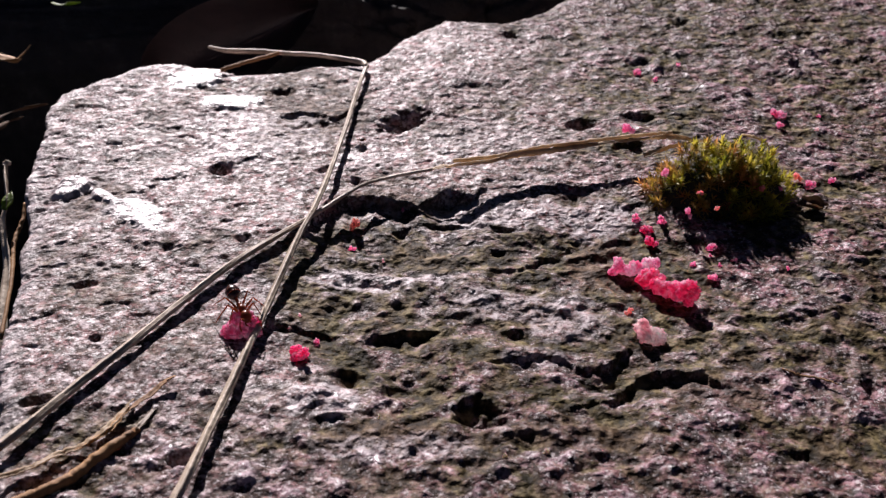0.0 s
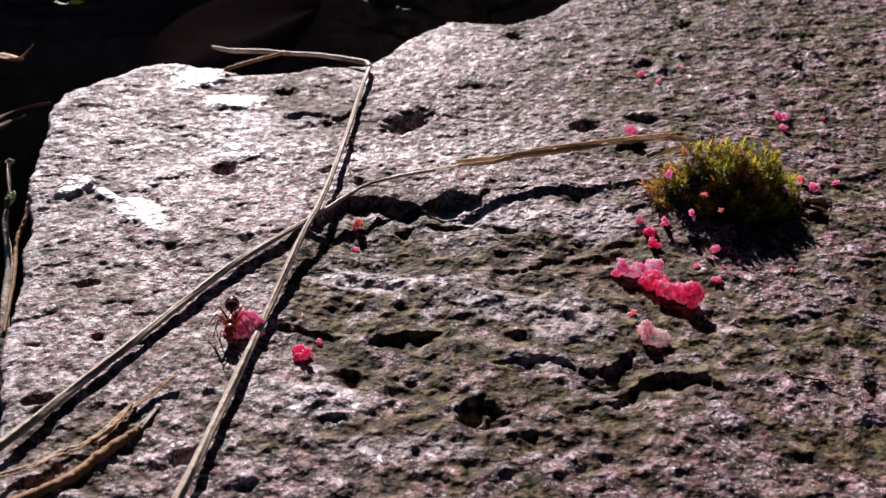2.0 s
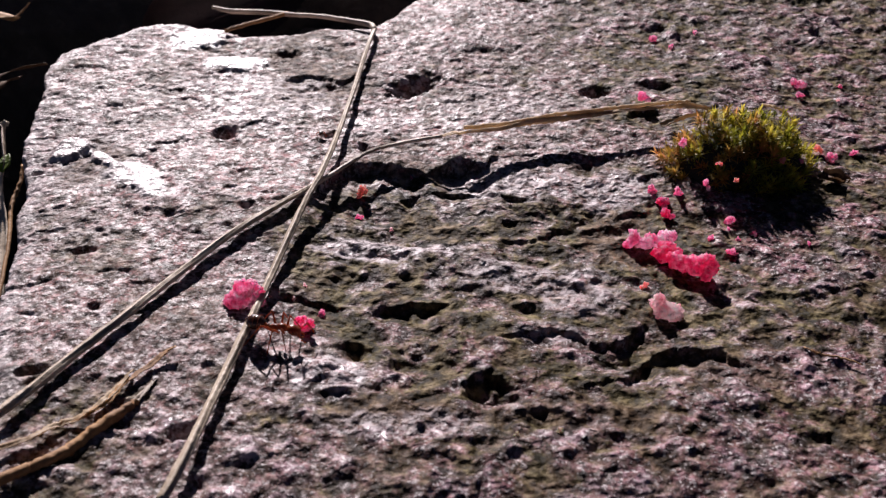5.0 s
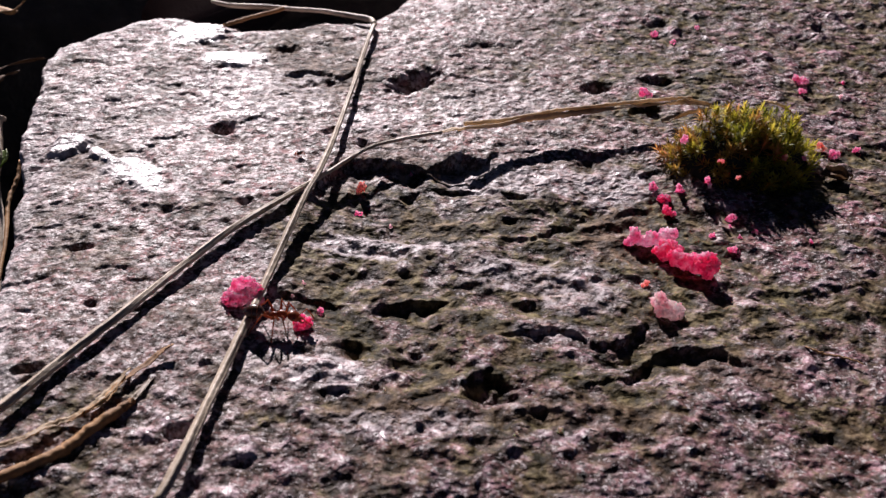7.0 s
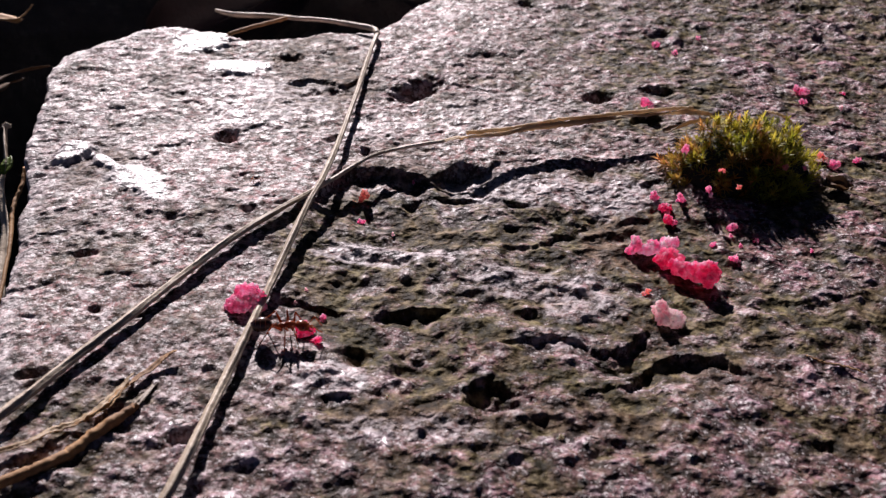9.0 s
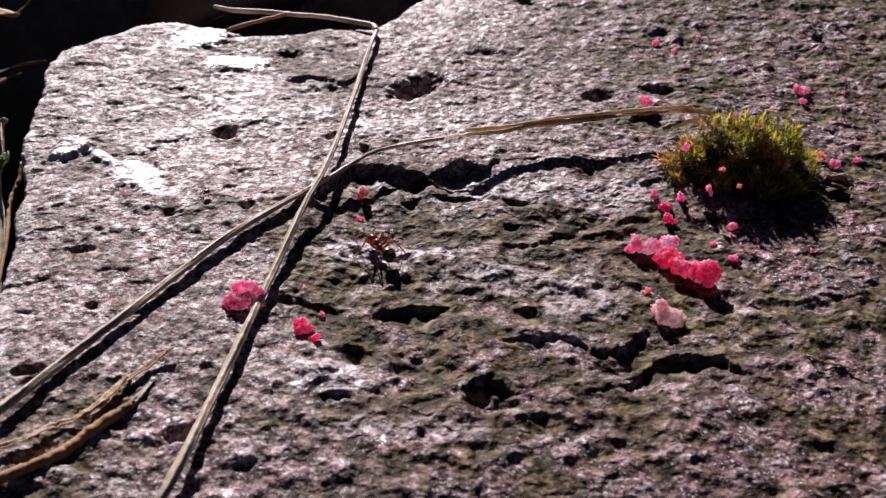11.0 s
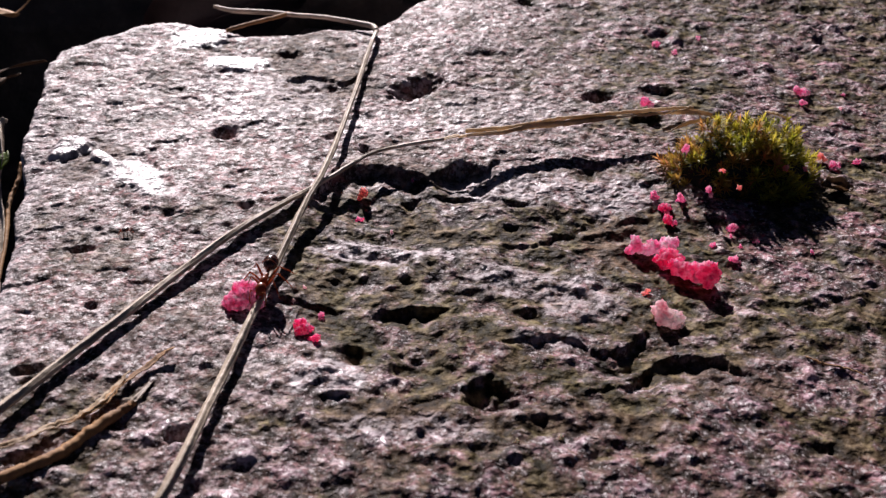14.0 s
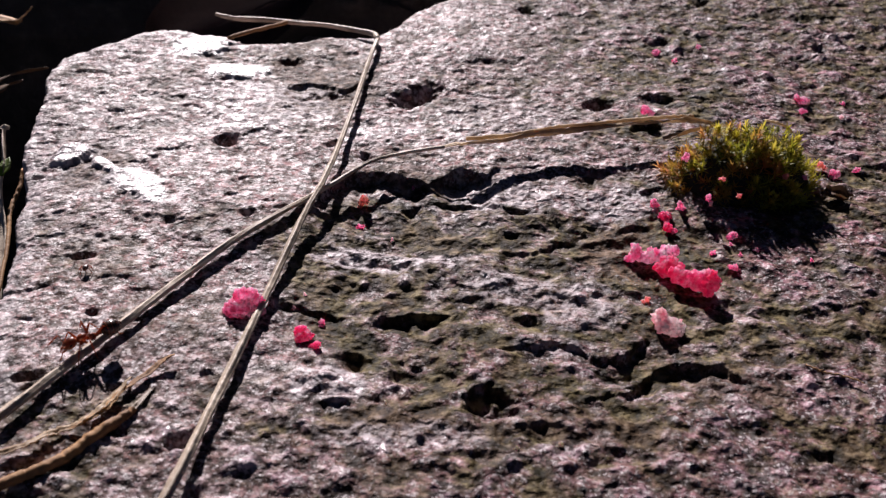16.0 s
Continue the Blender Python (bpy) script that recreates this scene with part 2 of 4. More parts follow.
# ---- the slab's relief, in millimetres ----
# scarps: drop, healing length, line of the edge
SCARPS = [
    (1.35, 3.6, [(-15.69, 5.01), (-14.13, 9.44), (-11.91, 11.34), (-8.53, 12.03), (-3.01, 11.2), (-1.31, 12.59), (1.11, 13.86), (4.21, 12.73)]),
    # slight ledge; its straight middle is shaped after the sheath's cast shadow
    (0.32, 3.0, [(-0.97, 13.01), (1.11, 13.86), (3.72, 12.31), (4.76, 14.71), (10.28, 15.72), (11.02, 14.28), (19.47, 14.86), (20.2, 11.89), (21.44, 9.98), (24.24, 10.52)]),
    (0.5, 3.0, [(-6.21, 6.03), (-1.61, 7.84), (3.75, 8.11), (7.68, 6.28), (10.61, 5.64), (11.75, 3.38), (14.53, 2.03), (19.13, 2.77), (22.88, 4.0)]),
    (1.0, 2.6, [(-17.36, -14.13), (-15.14, -13.56), (-12.77, -14.33), (-10.43, -15.08)]),
    (1.0, 2.6, [(-8.15, -15.27), (-5.36, -14.33), (-2.5, -14.52), (0.34, -13.56)]),
    (0.8, 2.6, [(4.16, -19.46), (6.39, -18.75), (8.3, -18.93), (9.49, -17.76), (11.92, -18.39), (13.38, -20.24), (15.63, -19.63), (17.55, -17.67), (19.1, -16.58)]),
    (1.15, 3.0, [(11.44, -26.11), (15.41, -25.48), (17.08, -22.88), (18.62, -21.53), (21.46, -20.67), (25.0, -21.87), (26.7, -23.86)]),
    (0.45, 3.0, [(-0.78, -17.67), (0.89, -17.13), (3.1, -18.03)]),
    (0.7, 2.4, [(-6.62, -22.54), (-4.53, -21.19), (-2.35, -22.21)]),
    (0.7, 2.4, [(-10.47, -21.19), (-8.87, -20.85), (-7.21, -21.53)]),
    (0.6, 2.5, [(0.31, -26.89), (2.4, -25.16), (4.96, -26.42), (6.96, -27.51), (8.37, -29.17)]),
    (0.4, 3.0, [(4.76, -1.75), (8.47, -2.44), (11.17, 0.12), (13.71, 0.12)]),
    (0.35, 3.0, [(-23.99, 34.81), (-20.21, 36.28), (-15.28, 34.44), (-12.65, 36.28)]),
    (0.2, 2.5, [(-34.93, 36.28), (-30.68, 37.03), (-24.93, 35.91)]),
    (0.2, 2.5, [(-36.19, 44.85), (-33.05, 43.63), (-31.71, 44.04)]),
    (0.7, 2.5, [(22.04, 24.8), (24.46, 26.12), (27.25, 24.8)]),
    (0.6, 2.5, [(-12.42, -28.04), (-10.45, -27.35), (-8.35, -27.97)]),
    (0.7, 3.0, [(24.91, 34.62), (28.7, 33.72), (29.82, 33.36)]),
]
# pits (and, where the depth is negative, raised bits): centre, half length, half width, turn, depth
PITS = [
    (-5.17, 33.36, 5.01, 2.24, 40.3, 2.4),
    (-28.2, 19.14, 1.66, 1.23, 21.4, 1.7),
    (19.54, 32.46, 2.67, 1.84, 15.5, 1.8),
    (11.49, 65.72, 1.86, 1.51, -7.8, 1.2),
    (-11.01, 16.16, 1.34, 0.79, -61.1, 0.9),
    (54.57, 52.72, 2.66, 0.94, -91.1, 1.3),
    (-48.14, 9.04, 0.78, 0.7, 9.9, 0.9),
    (-22.73, 1.79, 1.27, 0.98, 11.0, 0.8),
    (-38.29, -7.17, 1.76, 0.61, -6.9, 0.8),
    (-34.5, -16.58, 0.84, 0.6, 0.0, 0.7),
    (-37.32, -26.27, 1.58, 0.66, 11.4, 1.0),
    (-22.25, -33.48, 1.74, 1.06, 33.7, 1.2),
    (-23.48, 43.23, 2.05, 1.58, 23.1, 0.9),
    (-18.59, 32.28, 3.04, 1.4, 20.6, 0.8),
    (-4.43, -23.95, 1.84, 1.05, 15.4, 0.6),
    (-8.75, -22.54, 1.41, 0.99, -6.8, 0.6),
    (3.36, -28.12, 2.35, 1.05, -15.0, 0.8),
    (7.26, -30.65, 1.02, 0.72, -16.6, 0.5),
    (7.28, -14.71, 1.59, 0.85, 0.0, 0.6),
    (39.99, -24.35, 1.95, 0.91, -93.9, 1.1),
    (31.07, -32.64, 1.04, 0.72, -7.7, 0.55),
    (29.29, -34.71, 0.69, 0.6, -35.8, 0.4),
    (40.09, 71.42, 1.52, 1.61, -20.5, 1.0),
    (-5.68, 9.57, 3.11, 1.32, -9.9, 0.7),
    (6.14, 1.31, 1.67, 1.08, -8.3, 0.45),
    (30.41, 54.96, 2.09, 1.61, -12.5, 0.7),
    (24.49, -24.35, 1.58, 0.67, -24.2, 0.5),
    (-15.01, 18.84, 1.63, 0.84, 33.9, 0.6),
    (-30.71, 0.12, 1.25, 0.65, 49.4, 0.4),
    (-37.28, 48.23, 4.6, 4.0, -21.1, -0.55),
    (-30.09, 39.45, 4.9, 2.6, -8.5, -0.5),
    (-45.63, 14.28, 2.6, 2.6, -0.0, -0.8),
    (-36.46, 7.58, 4.9, 2.3, -40.3, -0.7),
    (-11.69, -25.16, 3.31, 1.38, -14.0, -0.4),
    (-9.71, 20.37, 3.76, 2.11, 19.2, -0.4),
    (-6.4, -4.24, 7.08, 1.5, -14.5, -0.42),
    (9.91, 9.98, 9.48, 2.17, -3.3, -0.3),
    (6.9, -8.75, 6.1, 1.64, -15.8, -0.35),
    (-36.46, 26.78, 7.33, 4.65, -13.1, -0.35),
    (-40.66, 11.34, 3.55, 1.01, -41.2, -0.8),
    (-36.07, 11.61, 3.76, 0.6, -53.8, 0.4),
    (-42.79, 9.17, 3.94, 0.89, -32.9, 0.25),
]
# brown film on the stone: centre, half axes, strength
STAINS = [
    (-18.3, 38.4, 8.2, 13.5, 0.9),
    (-22.9, 26.8, 4.5, 4.2, 0.5),
    (-41.7, 11.3, 5.1, 6.0, 0.9),
    (-4.1, -30.9, 9.8, 2.2, 0.7),
    (10.8, -30.5, 10.0, 2.6, 0.7),
    (-24.7, -20.2, 6.5, 5.4, 0.25),
    (24.5, -24.4, 6.3, 3.3, 0.5),
    (17.3, -1.6, 4.4, 4.8, 0.9),
    (-5.8, 12.3, 5.5, 2.8, 0.5),
]
# pale crust and painted sun glare: centre, half axes, strength
GLARE_CRUST = [
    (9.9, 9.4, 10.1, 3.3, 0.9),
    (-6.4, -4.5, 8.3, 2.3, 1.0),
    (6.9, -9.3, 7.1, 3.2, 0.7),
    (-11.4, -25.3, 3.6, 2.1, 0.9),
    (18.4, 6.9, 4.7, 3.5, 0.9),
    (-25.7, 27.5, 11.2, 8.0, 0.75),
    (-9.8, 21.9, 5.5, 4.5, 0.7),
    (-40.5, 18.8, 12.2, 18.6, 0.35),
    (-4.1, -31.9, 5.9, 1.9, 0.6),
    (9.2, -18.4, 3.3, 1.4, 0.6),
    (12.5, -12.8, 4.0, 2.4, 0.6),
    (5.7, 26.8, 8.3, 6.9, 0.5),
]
OUTLINE = [
    (-35.6, -47.7), (-37.0, -39.2), (-38.7, -32.6), (-40.8, -25.2), (-43.5, -16.6), (-45.6, -6.6),
    (-47.9, 3.8), (-51.1, 14.4), (-53.0, 23.5), (-54.5, 31.6), (-55.9, 38.9), (-55.3, 42.4),
    (-52.9, 45.1), (-50.5, 48.6), (-47.2, 52.3), (-42.5, 55.0), (-38.3, 53.4), (-34.1, 51.8),
    (-30.3, 49.9), (-22.8, 51.4), (-19.1, 53.4), (-11.8, 54.5), (-9.1, 58.0), (-7.5, 62.0),
    (-3.9, 67.0), (0.6, 74.4), (6.3, 73.0), (11.1, 72.2), (15.6, 74.9), (20.5, 80.9),
    (25.1, 86.8), (33.0, 91.0), (175.0, 93.0), (180.0, -160.0), (-20.0, -165.0),
]


def hash01(ix, iy, seed):
    """A fixed pseudo-random number from 0 to 1 for each lattice point."""
    h = (ix.astype(np.int64) * 374761393 + iy.astype(np.int64) * 668265263 + seed * 974634777) & 0xFFFFFFFF
    h = ((h ^ (h >> 13)) * 1274126177) & 0xFFFFFFFF
    h = ((h ^ (h >> 16)) * 2246822519) & 0xFFFFFFFF
    return ((h ^ (h >> 15)) & 0xFFFFFF) / float(0xFFFFFF)


def value_noise(x, y, seed):
    ix, iy = np.floor(x), np.floor(y)
    u, v = x - ix, y - iy
    u, v = u * u * u * (u * (u * 6 - 15) + 10), v * v * v * (v * (v * 6 - 15) + 10)
    a, b = hash01(ix, iy, seed), hash01(ix + 1, iy, seed)
    c, d = hash01(ix, iy + 1, seed), hash01(ix + 1, iy + 1, seed)
    return (a + (b - a) * u) * (1 - v) + (c + (d - c) * u) * v


def fractal(x, y, size, seed, octaves=4, gain=0.5):
    """Noise about zero, roughly from -1 to 1, with its largest lumps of that size."""
    total, weight, most = 0.0, 1.0, 0.0
    for k in range(octaves):
        s = 2.03**k / size
        total = total + weight * (value_noise(x * s + 13.7 * k, y * s + 5.1 * k, seed + k) * 2 - 1)
        most += weight
        weight *= gain
    return total / most * 1.6


def cells(x, y, size, seed):
    """Distance to the nearest scattered point, in units of the cell size."""
    x, y = x / size, y / size
    ix, iy = np.floor(x), np.floor(y)
    best = np.full(np.shape(x), 9.0)
    for dx in (-1, 0, 1):
        for dy in (-1, 0, 1):
            px = ix + dx + hash01(ix + dx, iy + dy, seed)
            py = iy + dy + hash01(ix + dx, iy + dy, seed + 77)
            best = np.minimum(best, (x - px) ** 2 + (y - py) ** 2)
    return np.sqrt(best)


def ease(a, b, x):
    t = np.clip((x - a) / (b - a), 0, 1)
    return t * t * (3 - 2 * t)


def roughness_of(x, y):
    """0 on the fine-grained, worn corner of the slab, 1 on the coarse knobbly side."""
    wobble = 9 * fractal(x, y, 22, 31, 3)
    return np.clip(ease(-14, 34, x - 0.12 * y + wobble) + ease(-17, -32, y + 0.35 * wobble - 0.12 * x), 0, 1)


def hollow_of(x, y):
    """1 in the flaked hollow in the middle of the slab."""
    wobble = 4 * fractal(x, y, 14, 57, 3)
    e = np.hypot((x - 5.5) / 25.0, (y + 8.5 + 0.10 * x) / 21.0)
    return ease(1.12, 0.72, e + wobble * 0.03)


def domes(x, y, size, seed, width=0.34):
    """Rounded knobs of uneven height, scattered without any net between them."""
    x, y = x / size, y / size
    ix, iy = np.floor(x), np.floor(y)
    total = np.zeros(np.shape(x))
    for dx in (-1, 0, 1):
        for dy in (-1, 0, 1):
            px = ix + dx + hash01(ix + dx, iy + dy, seed)
            py = iy + dy + hash01(ix + dx, iy + dy, seed + 77)
            high = 0.35 + 0.65 * hash01(ix + dx, iy + dy, seed + 154)
            total += high * np.exp(-((x - px) ** 2 + (y - py) ** 2) / (2 * width * width))
    return total


def bend(x, y):
    """A wander of about a millimetre that keeps the knobs out of step."""
    return fractal(x, y, 3.1, 27, 2)


def relief_of(x, y, wx, wy, rough):
    """Grain of the stone: soft lumps, knobs and crust of several sizes, stronger on the coarse side."""
    patchy = ease(-0.5, 0.6, fractal(x, y, 8.0, 17, 3))
    hollow = hollow_of(x, y)
    z = (0.08 + 0.05 * rough + 0.08 * hollow) * fractal(wx * 0.8, wy, 2.6, 21, 3, 0.5)
    lumps = np.maximum(0.9 * rough, 0.75 * hollow) * (0.25 + 0.75 * patchy)
    z = z + lumps * 0.38 * (domes(x * 0.9 + 0.4 * bend(x, y), y, 2.0, 11, 0.32) - 0.55)
    z = z + 0.30 * rough * (domes(wx * 0.85, wy * 0.9, 2.5, 15, 0.31) - 0.5)
    z = z + (0.04 + 0.18 * lumps) * (domes(x + 3, y * 1.1, 1.05, 12, 0.32) - 0.5)
    z = z + (0.04 + 0.045 * np.maximum(rough, 0.8 * hollow)) * (domes(x + 7, y, 0.62, 14, 0.30) - 0.45)
    z = z + 0.045 * fractal(x, y, 0.85, 22, 2, 0.6)
    # shallow dimples on the worn corner
    dent = ease(0.22, 0.62, fractal(x * 0.75, y, 2.3, 24, 3, 0.5))
    return z - 0.20 * (1 - rough) * (1 - 0.6 * hollow) * dent


def slab_height(x, y):
    """Height of the slab's upper face in millimetres at plan places in millimetres."""
    x, y = np.asarray(x, float), np.asarray(y, float)
    rough, hollow = roughness_of(x, y), hollow_of(x, y)
    bend_x, bend_y = fractal(x, y, 4.2, 3, 4, 0.6), fractal(x, y, 4.2, 9, 4, 0.6)
    wx, wy = x + 1.2 * bend_x, y + 1.0 * bend_y
    z = 0.55 * fractal(x, y, 26, 1, 3) - 0.75 * hollow
    # low swells on the coarse side and in the hollow
    z = z + (0.10 + 0.20 * np.maximum(rough, hollow)) * fractal(wx * 0.62, wy, 6.0, 131, 3, 0.5)
    z = z + relief_of(x, y, wx, wy, rough)
    # low flaked ridges that run across the hollow
    ridge = np.abs(fractal(x * 0.40 + 0.25 * y, y * 1.2 - 0.12 * x, 7.5, 61, 3))
    z = z + hollow * 0.42 * (0.35 - np.sqrt(ridge * ridge + 0.006))
    # worn bits that stand proud with smooth tops
    for cx, cy, long, wide, angle, depth in [p for p in PITS if p[5] < -0.45]:
        near = np.hypot(x - cx, y - cy) < long + wide + 2
        u, v, r = pit_space(x[near], y[near], cx, cy, long, wide, angle)
        m = ease(1.14, 0.62, r)
        z[near] = z[near] * (1 - 0.6 * m) - depth * 0.62 * m
    # scarps: a sharp drop towards -y that heals over a length
    for depth, heal, line in SCARPS:
        lx, ly = [p[0] for p in line], [p[1] for p in line]
        near = (x > lx[0] - 1.5) & (x < lx[-1] + 1.5) & (y < max(ly) + 5) & (y > min(ly) - 7 * heal)
        qx, qy = x[near], y[near]
        edge = np.interp(qx, lx, ly) + 0.42 * fractal(qx, qy, 1.8, 71, 4, 0.6)
        d = edge - qy
        window = ease(lx[0] - 1.0, lx[0] + 2.2, qx) * ease(lx[-1] + 1.0, lx[-1] - 2.2, qx)
        window = window * np.clip(0.92 + 0.75 * fractal(qx, 0 * qx + ly[0], 3.4, 73, 3), 0.2, 1.5)
        drop = ease(-0.10, 0.34, d) * np.exp(-np.clip(d, 0, None) / (1.5 * heal))
        lip = np.exp(-((d + 0.8) / 1.0) ** 2) * 0.22
        z[near] += depth * window * (lip - drop)
    for cx, cy, long, wide, angle, depth in PITS:
        if depth > -0.45:
            near = np.hypot(x - cx, y - cy) < long + wide + 2
            u, v, r = pit_space(x[near], y[near], cx, cy, long, wide, angle)
            z[near] -= 0.85 * depth * ease(1.25, 0.15, r)
    return z


def pit_space(x, y, cx, cy, long, wide, angle):
    c, s = np.cos(np.radians(angle)), np.sin(np.radians(angle))
    u, v = ((x - cx) * c + (y - cy) * s) / long, ((y - cy) * c - (x - cx) * s) / wide
    return u, v, np.sqrt(u * u + v * v) + 0.3 * fractal(x, y, 2.0, 81, 4, 0.6)


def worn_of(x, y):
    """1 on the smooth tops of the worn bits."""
    worn_lit = np.zeros(np.shape(x))
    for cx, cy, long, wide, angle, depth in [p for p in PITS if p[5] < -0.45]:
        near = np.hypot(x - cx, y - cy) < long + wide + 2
        worn_lit[near] = np.maximum(worn_lit[near], ease(1.12, 0.9, pit_space(x[near], y[near], cx, cy, long, wide, angle)[2]))
    return worn_lit


def glare_crust_of(x, y):
    """1 on the pale crust and where the sun's glare is painted."""
    glare_crust = np.zeros(np.shape(x))
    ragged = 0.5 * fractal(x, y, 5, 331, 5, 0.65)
    for cx, cy, rx, ry, much in GLARE_CRUST:
        glare_crust = np.maximum(glare_crust, much * ease(1.15, 0.75, np.hypot((x - cx) / rx, (y - cy) / ry) + ragged))
    return glare_crust


def crest_of(x, y):
    """1 on the tops of the knobs."""
    bend_x, bend_y = fractal(x, y, 4.2, 3, 4, 0.6), fractal(x, y, 4.2, 9, 4, 0.6)
    high = relief_of(x, y, x + 1.2 * bend_x, y + 1.0 * bend_y, roughness_of(x, y))
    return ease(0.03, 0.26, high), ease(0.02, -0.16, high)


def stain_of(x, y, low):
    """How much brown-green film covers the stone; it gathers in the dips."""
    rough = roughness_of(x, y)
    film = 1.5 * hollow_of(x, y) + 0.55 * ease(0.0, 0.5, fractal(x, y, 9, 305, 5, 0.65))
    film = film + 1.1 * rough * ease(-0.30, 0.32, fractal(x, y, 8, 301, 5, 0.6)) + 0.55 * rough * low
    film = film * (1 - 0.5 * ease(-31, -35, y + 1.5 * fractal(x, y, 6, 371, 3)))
    return np.clip(film, 0, 1) * (1 - 0.8 * glare_crust_of(x, y))


def brown_of(x, y):
    """How much of the brown stains lies on the stone."""
    brown = np.zeros(np.shape(x))
    ragged = 0.35 * fractal(x, y, 7, 311, 4)
    for cx, cy, rx, ry, much in STAINS:
        brown = np.maximum(brown, much * ease(1.2, 0.65, np.hypot((x - cx) / rx, (y - cy) / ry) + ragged))
    return brown


def edge_distance(x, y):
    """Distance in millimetres inside (positive) or outside the slab's outline."""
    x = x + 0.5 * fractal(x, y, 5.0, 91, 4)
    y = y + 0.5 * fractal(x, y, 5.0, 95, 4)
    best, inside = np.full(np.shape(x), 1e9), np.zeros(np.shape(x), bool)
    n = len(OUTLINE)
    for k in range(n):
        (ax, ay), (bx, by) = OUTLINE[k], OUTLINE[(k + 1) % n]
        ex, ey = bx - ax, by - ay
        t = np.clip(((x - ax) * ex + (y - ay) * ey) / (ex * ex + ey * ey), 0, 1)
        best = np.minimum(best, (x - ax - t * ex) ** 2 + (y - ay - t * ey) ** 2)
        crosses = (ay > y) != (by > y)
        with np.errstate(divide="ignore", invalid="ignore"):
            inside ^= crosses & (x < ex * (y - ay) / (ey if ey else 1e-9) + ax)
    return np.where(inside, 1, -1) * np.sqrt(best)


def ground(x, y):
    """Height of the slab under one place, averaged over half a millimetre."""
    gx, gy = np.meshgrid(np.linspace(-0.5, 0.5, 3) + x, np.linspace(-0.5, 0.5, 3) + y)
    return float(slab_height(gx, gy).mean())


# ---- mesh helpers (all lengths in millimetres) ----
def mesh_from(name, verts, faces, material, smooth=True):
    data = bpy.data.meshes.new(name)
    data.from_pydata([tuple(c * MM for c in v) for v in verts], [], faces)
    data.materials.append(material)
    if smooth:
        data.polygons.foreach_set("use_smooth", [True] * len(data.polygons))
    data.update()
    return data


def part(name, data, parent=None, label="", at=None):
    ob = new(name, data)
    if parent is not None:
        ob.parent = parent
    if at is not None:
        ob.matrix_basis = at
    return tagged(ob, label)


def grid_mesh(name, xs, ys, z, keep, material, attribute=None):
    """A sheet over a grid of places; keep says which corners stay."""
    nx, ny = len(xs), len(ys)
    gx, gy = np.meshgrid(xs, ys)
    index = np.arange(nx * ny).reshape(ny, nx)
    quads = np.stack([index[:-1, :-1], index[:-1, 1:], index[1:, 1:], index[1:, :-1]], -1).reshape(-1, 4)
    if keep is not None:
        quads = quads[keep.ravel()[quads].any(1)]
    used, flat = np.unique(quads, return_inverse=True)
    co = np.stack([gx.ravel(), gy.ravel(), z.ravel()], -1)[used] * MM
    data = bpy.data.meshes.new(name)
    data.vertices.add(len(co))
    data.vertices.foreach_set("co", co.ravel())
    data.loops.add(quads.size)
    data.loops.foreach_set("vertex_index", flat.ravel().astype(np.int32))
    data.polygons.add(len(quads))
    data.polygons.foreach_set("loop_start", np.arange(0, quads.size, 4, dtype=np.int32))
    data.polygons.foreach_set("use_smooth", np.ones(len(quads), bool))
    data.update(calc_edges=True)
    for label, values in (attribute or {}).items():
        layer = data.attributes.new(label, "FLOAT", "POINT")
        layer.data.foreach_set("value", values.ravel()[used].astype(np.float32))
    data.materials.append(material)
    return data


def curve_through(points, steps):
    """A smooth line (Catmull-Rom) through points that may have more than three numbers."""
    p = np.array(points, float)
    p = np.vstack([2 * p[0] - p[1], p, 2 * p[-1] - p[-2]])
    out = []
    for k in range(1, len(p) - 2):
        for s in np.arange(steps) / steps:
            a, b, c, d = p[k - 1], p[k], p[k + 1], p[k + 2]
            out.append(0.5 * (2 * b + (c - a) * s + (2 * a - 5 * b + 4 * c - d) * s * s + (3 * b - a - 3 * c + d) * s**3))
    out.append(p[-2])
    return np.array(out)


def swept(line, radius, section, twist=0.0, wobble=0.0, seed=0):
    """A closed tube along a line: section gives (across, up) of each corner for a radius of one."""
    rng = random.Random(seed)
    line, n, m = np.array(line, float), len(line), len(section)
    radius = np.broadcast_to(radius, n)
    ahead = np.gradient(line, axis=0)
    ahead /= np.linalg.norm(ahead, axis=1)[:, None] + 1e-12
    verts, faces = [], []
    phase = rng.random() * 6
    for k in range(n):
        side = np.cross(ahead[k], (0, 0, 1.0))
        side /= np.linalg.norm(side) + 1e-9
        up = np.cross(side, ahead[k])
        turn = radians(twist) * k / n + 0.2 * math.sin(k * 0.31 + phase)
        c, s = math.cos(turn), math.sin(turn)
        grow = radius[k] * (1 + wobble * math.sin(k * 0.9 + phase) + wobble * rng.uniform(-1, 1))
        for a, b in section:
            verts.append(tuple(line[k] + grow * ((a * c - b * s) * side + (a * s + b * c) * up)))
    for k in range(n - 1):
        for j in range(m):
            i = (j + 1) % m
            faces.append((k * m + j, (k + 1) * m + j, (k + 1) * m + i, k * m + i))
    faces += [tuple(range(m)), tuple(range((n - 1) * m, n * m))[::-1]]
    return verts, faces


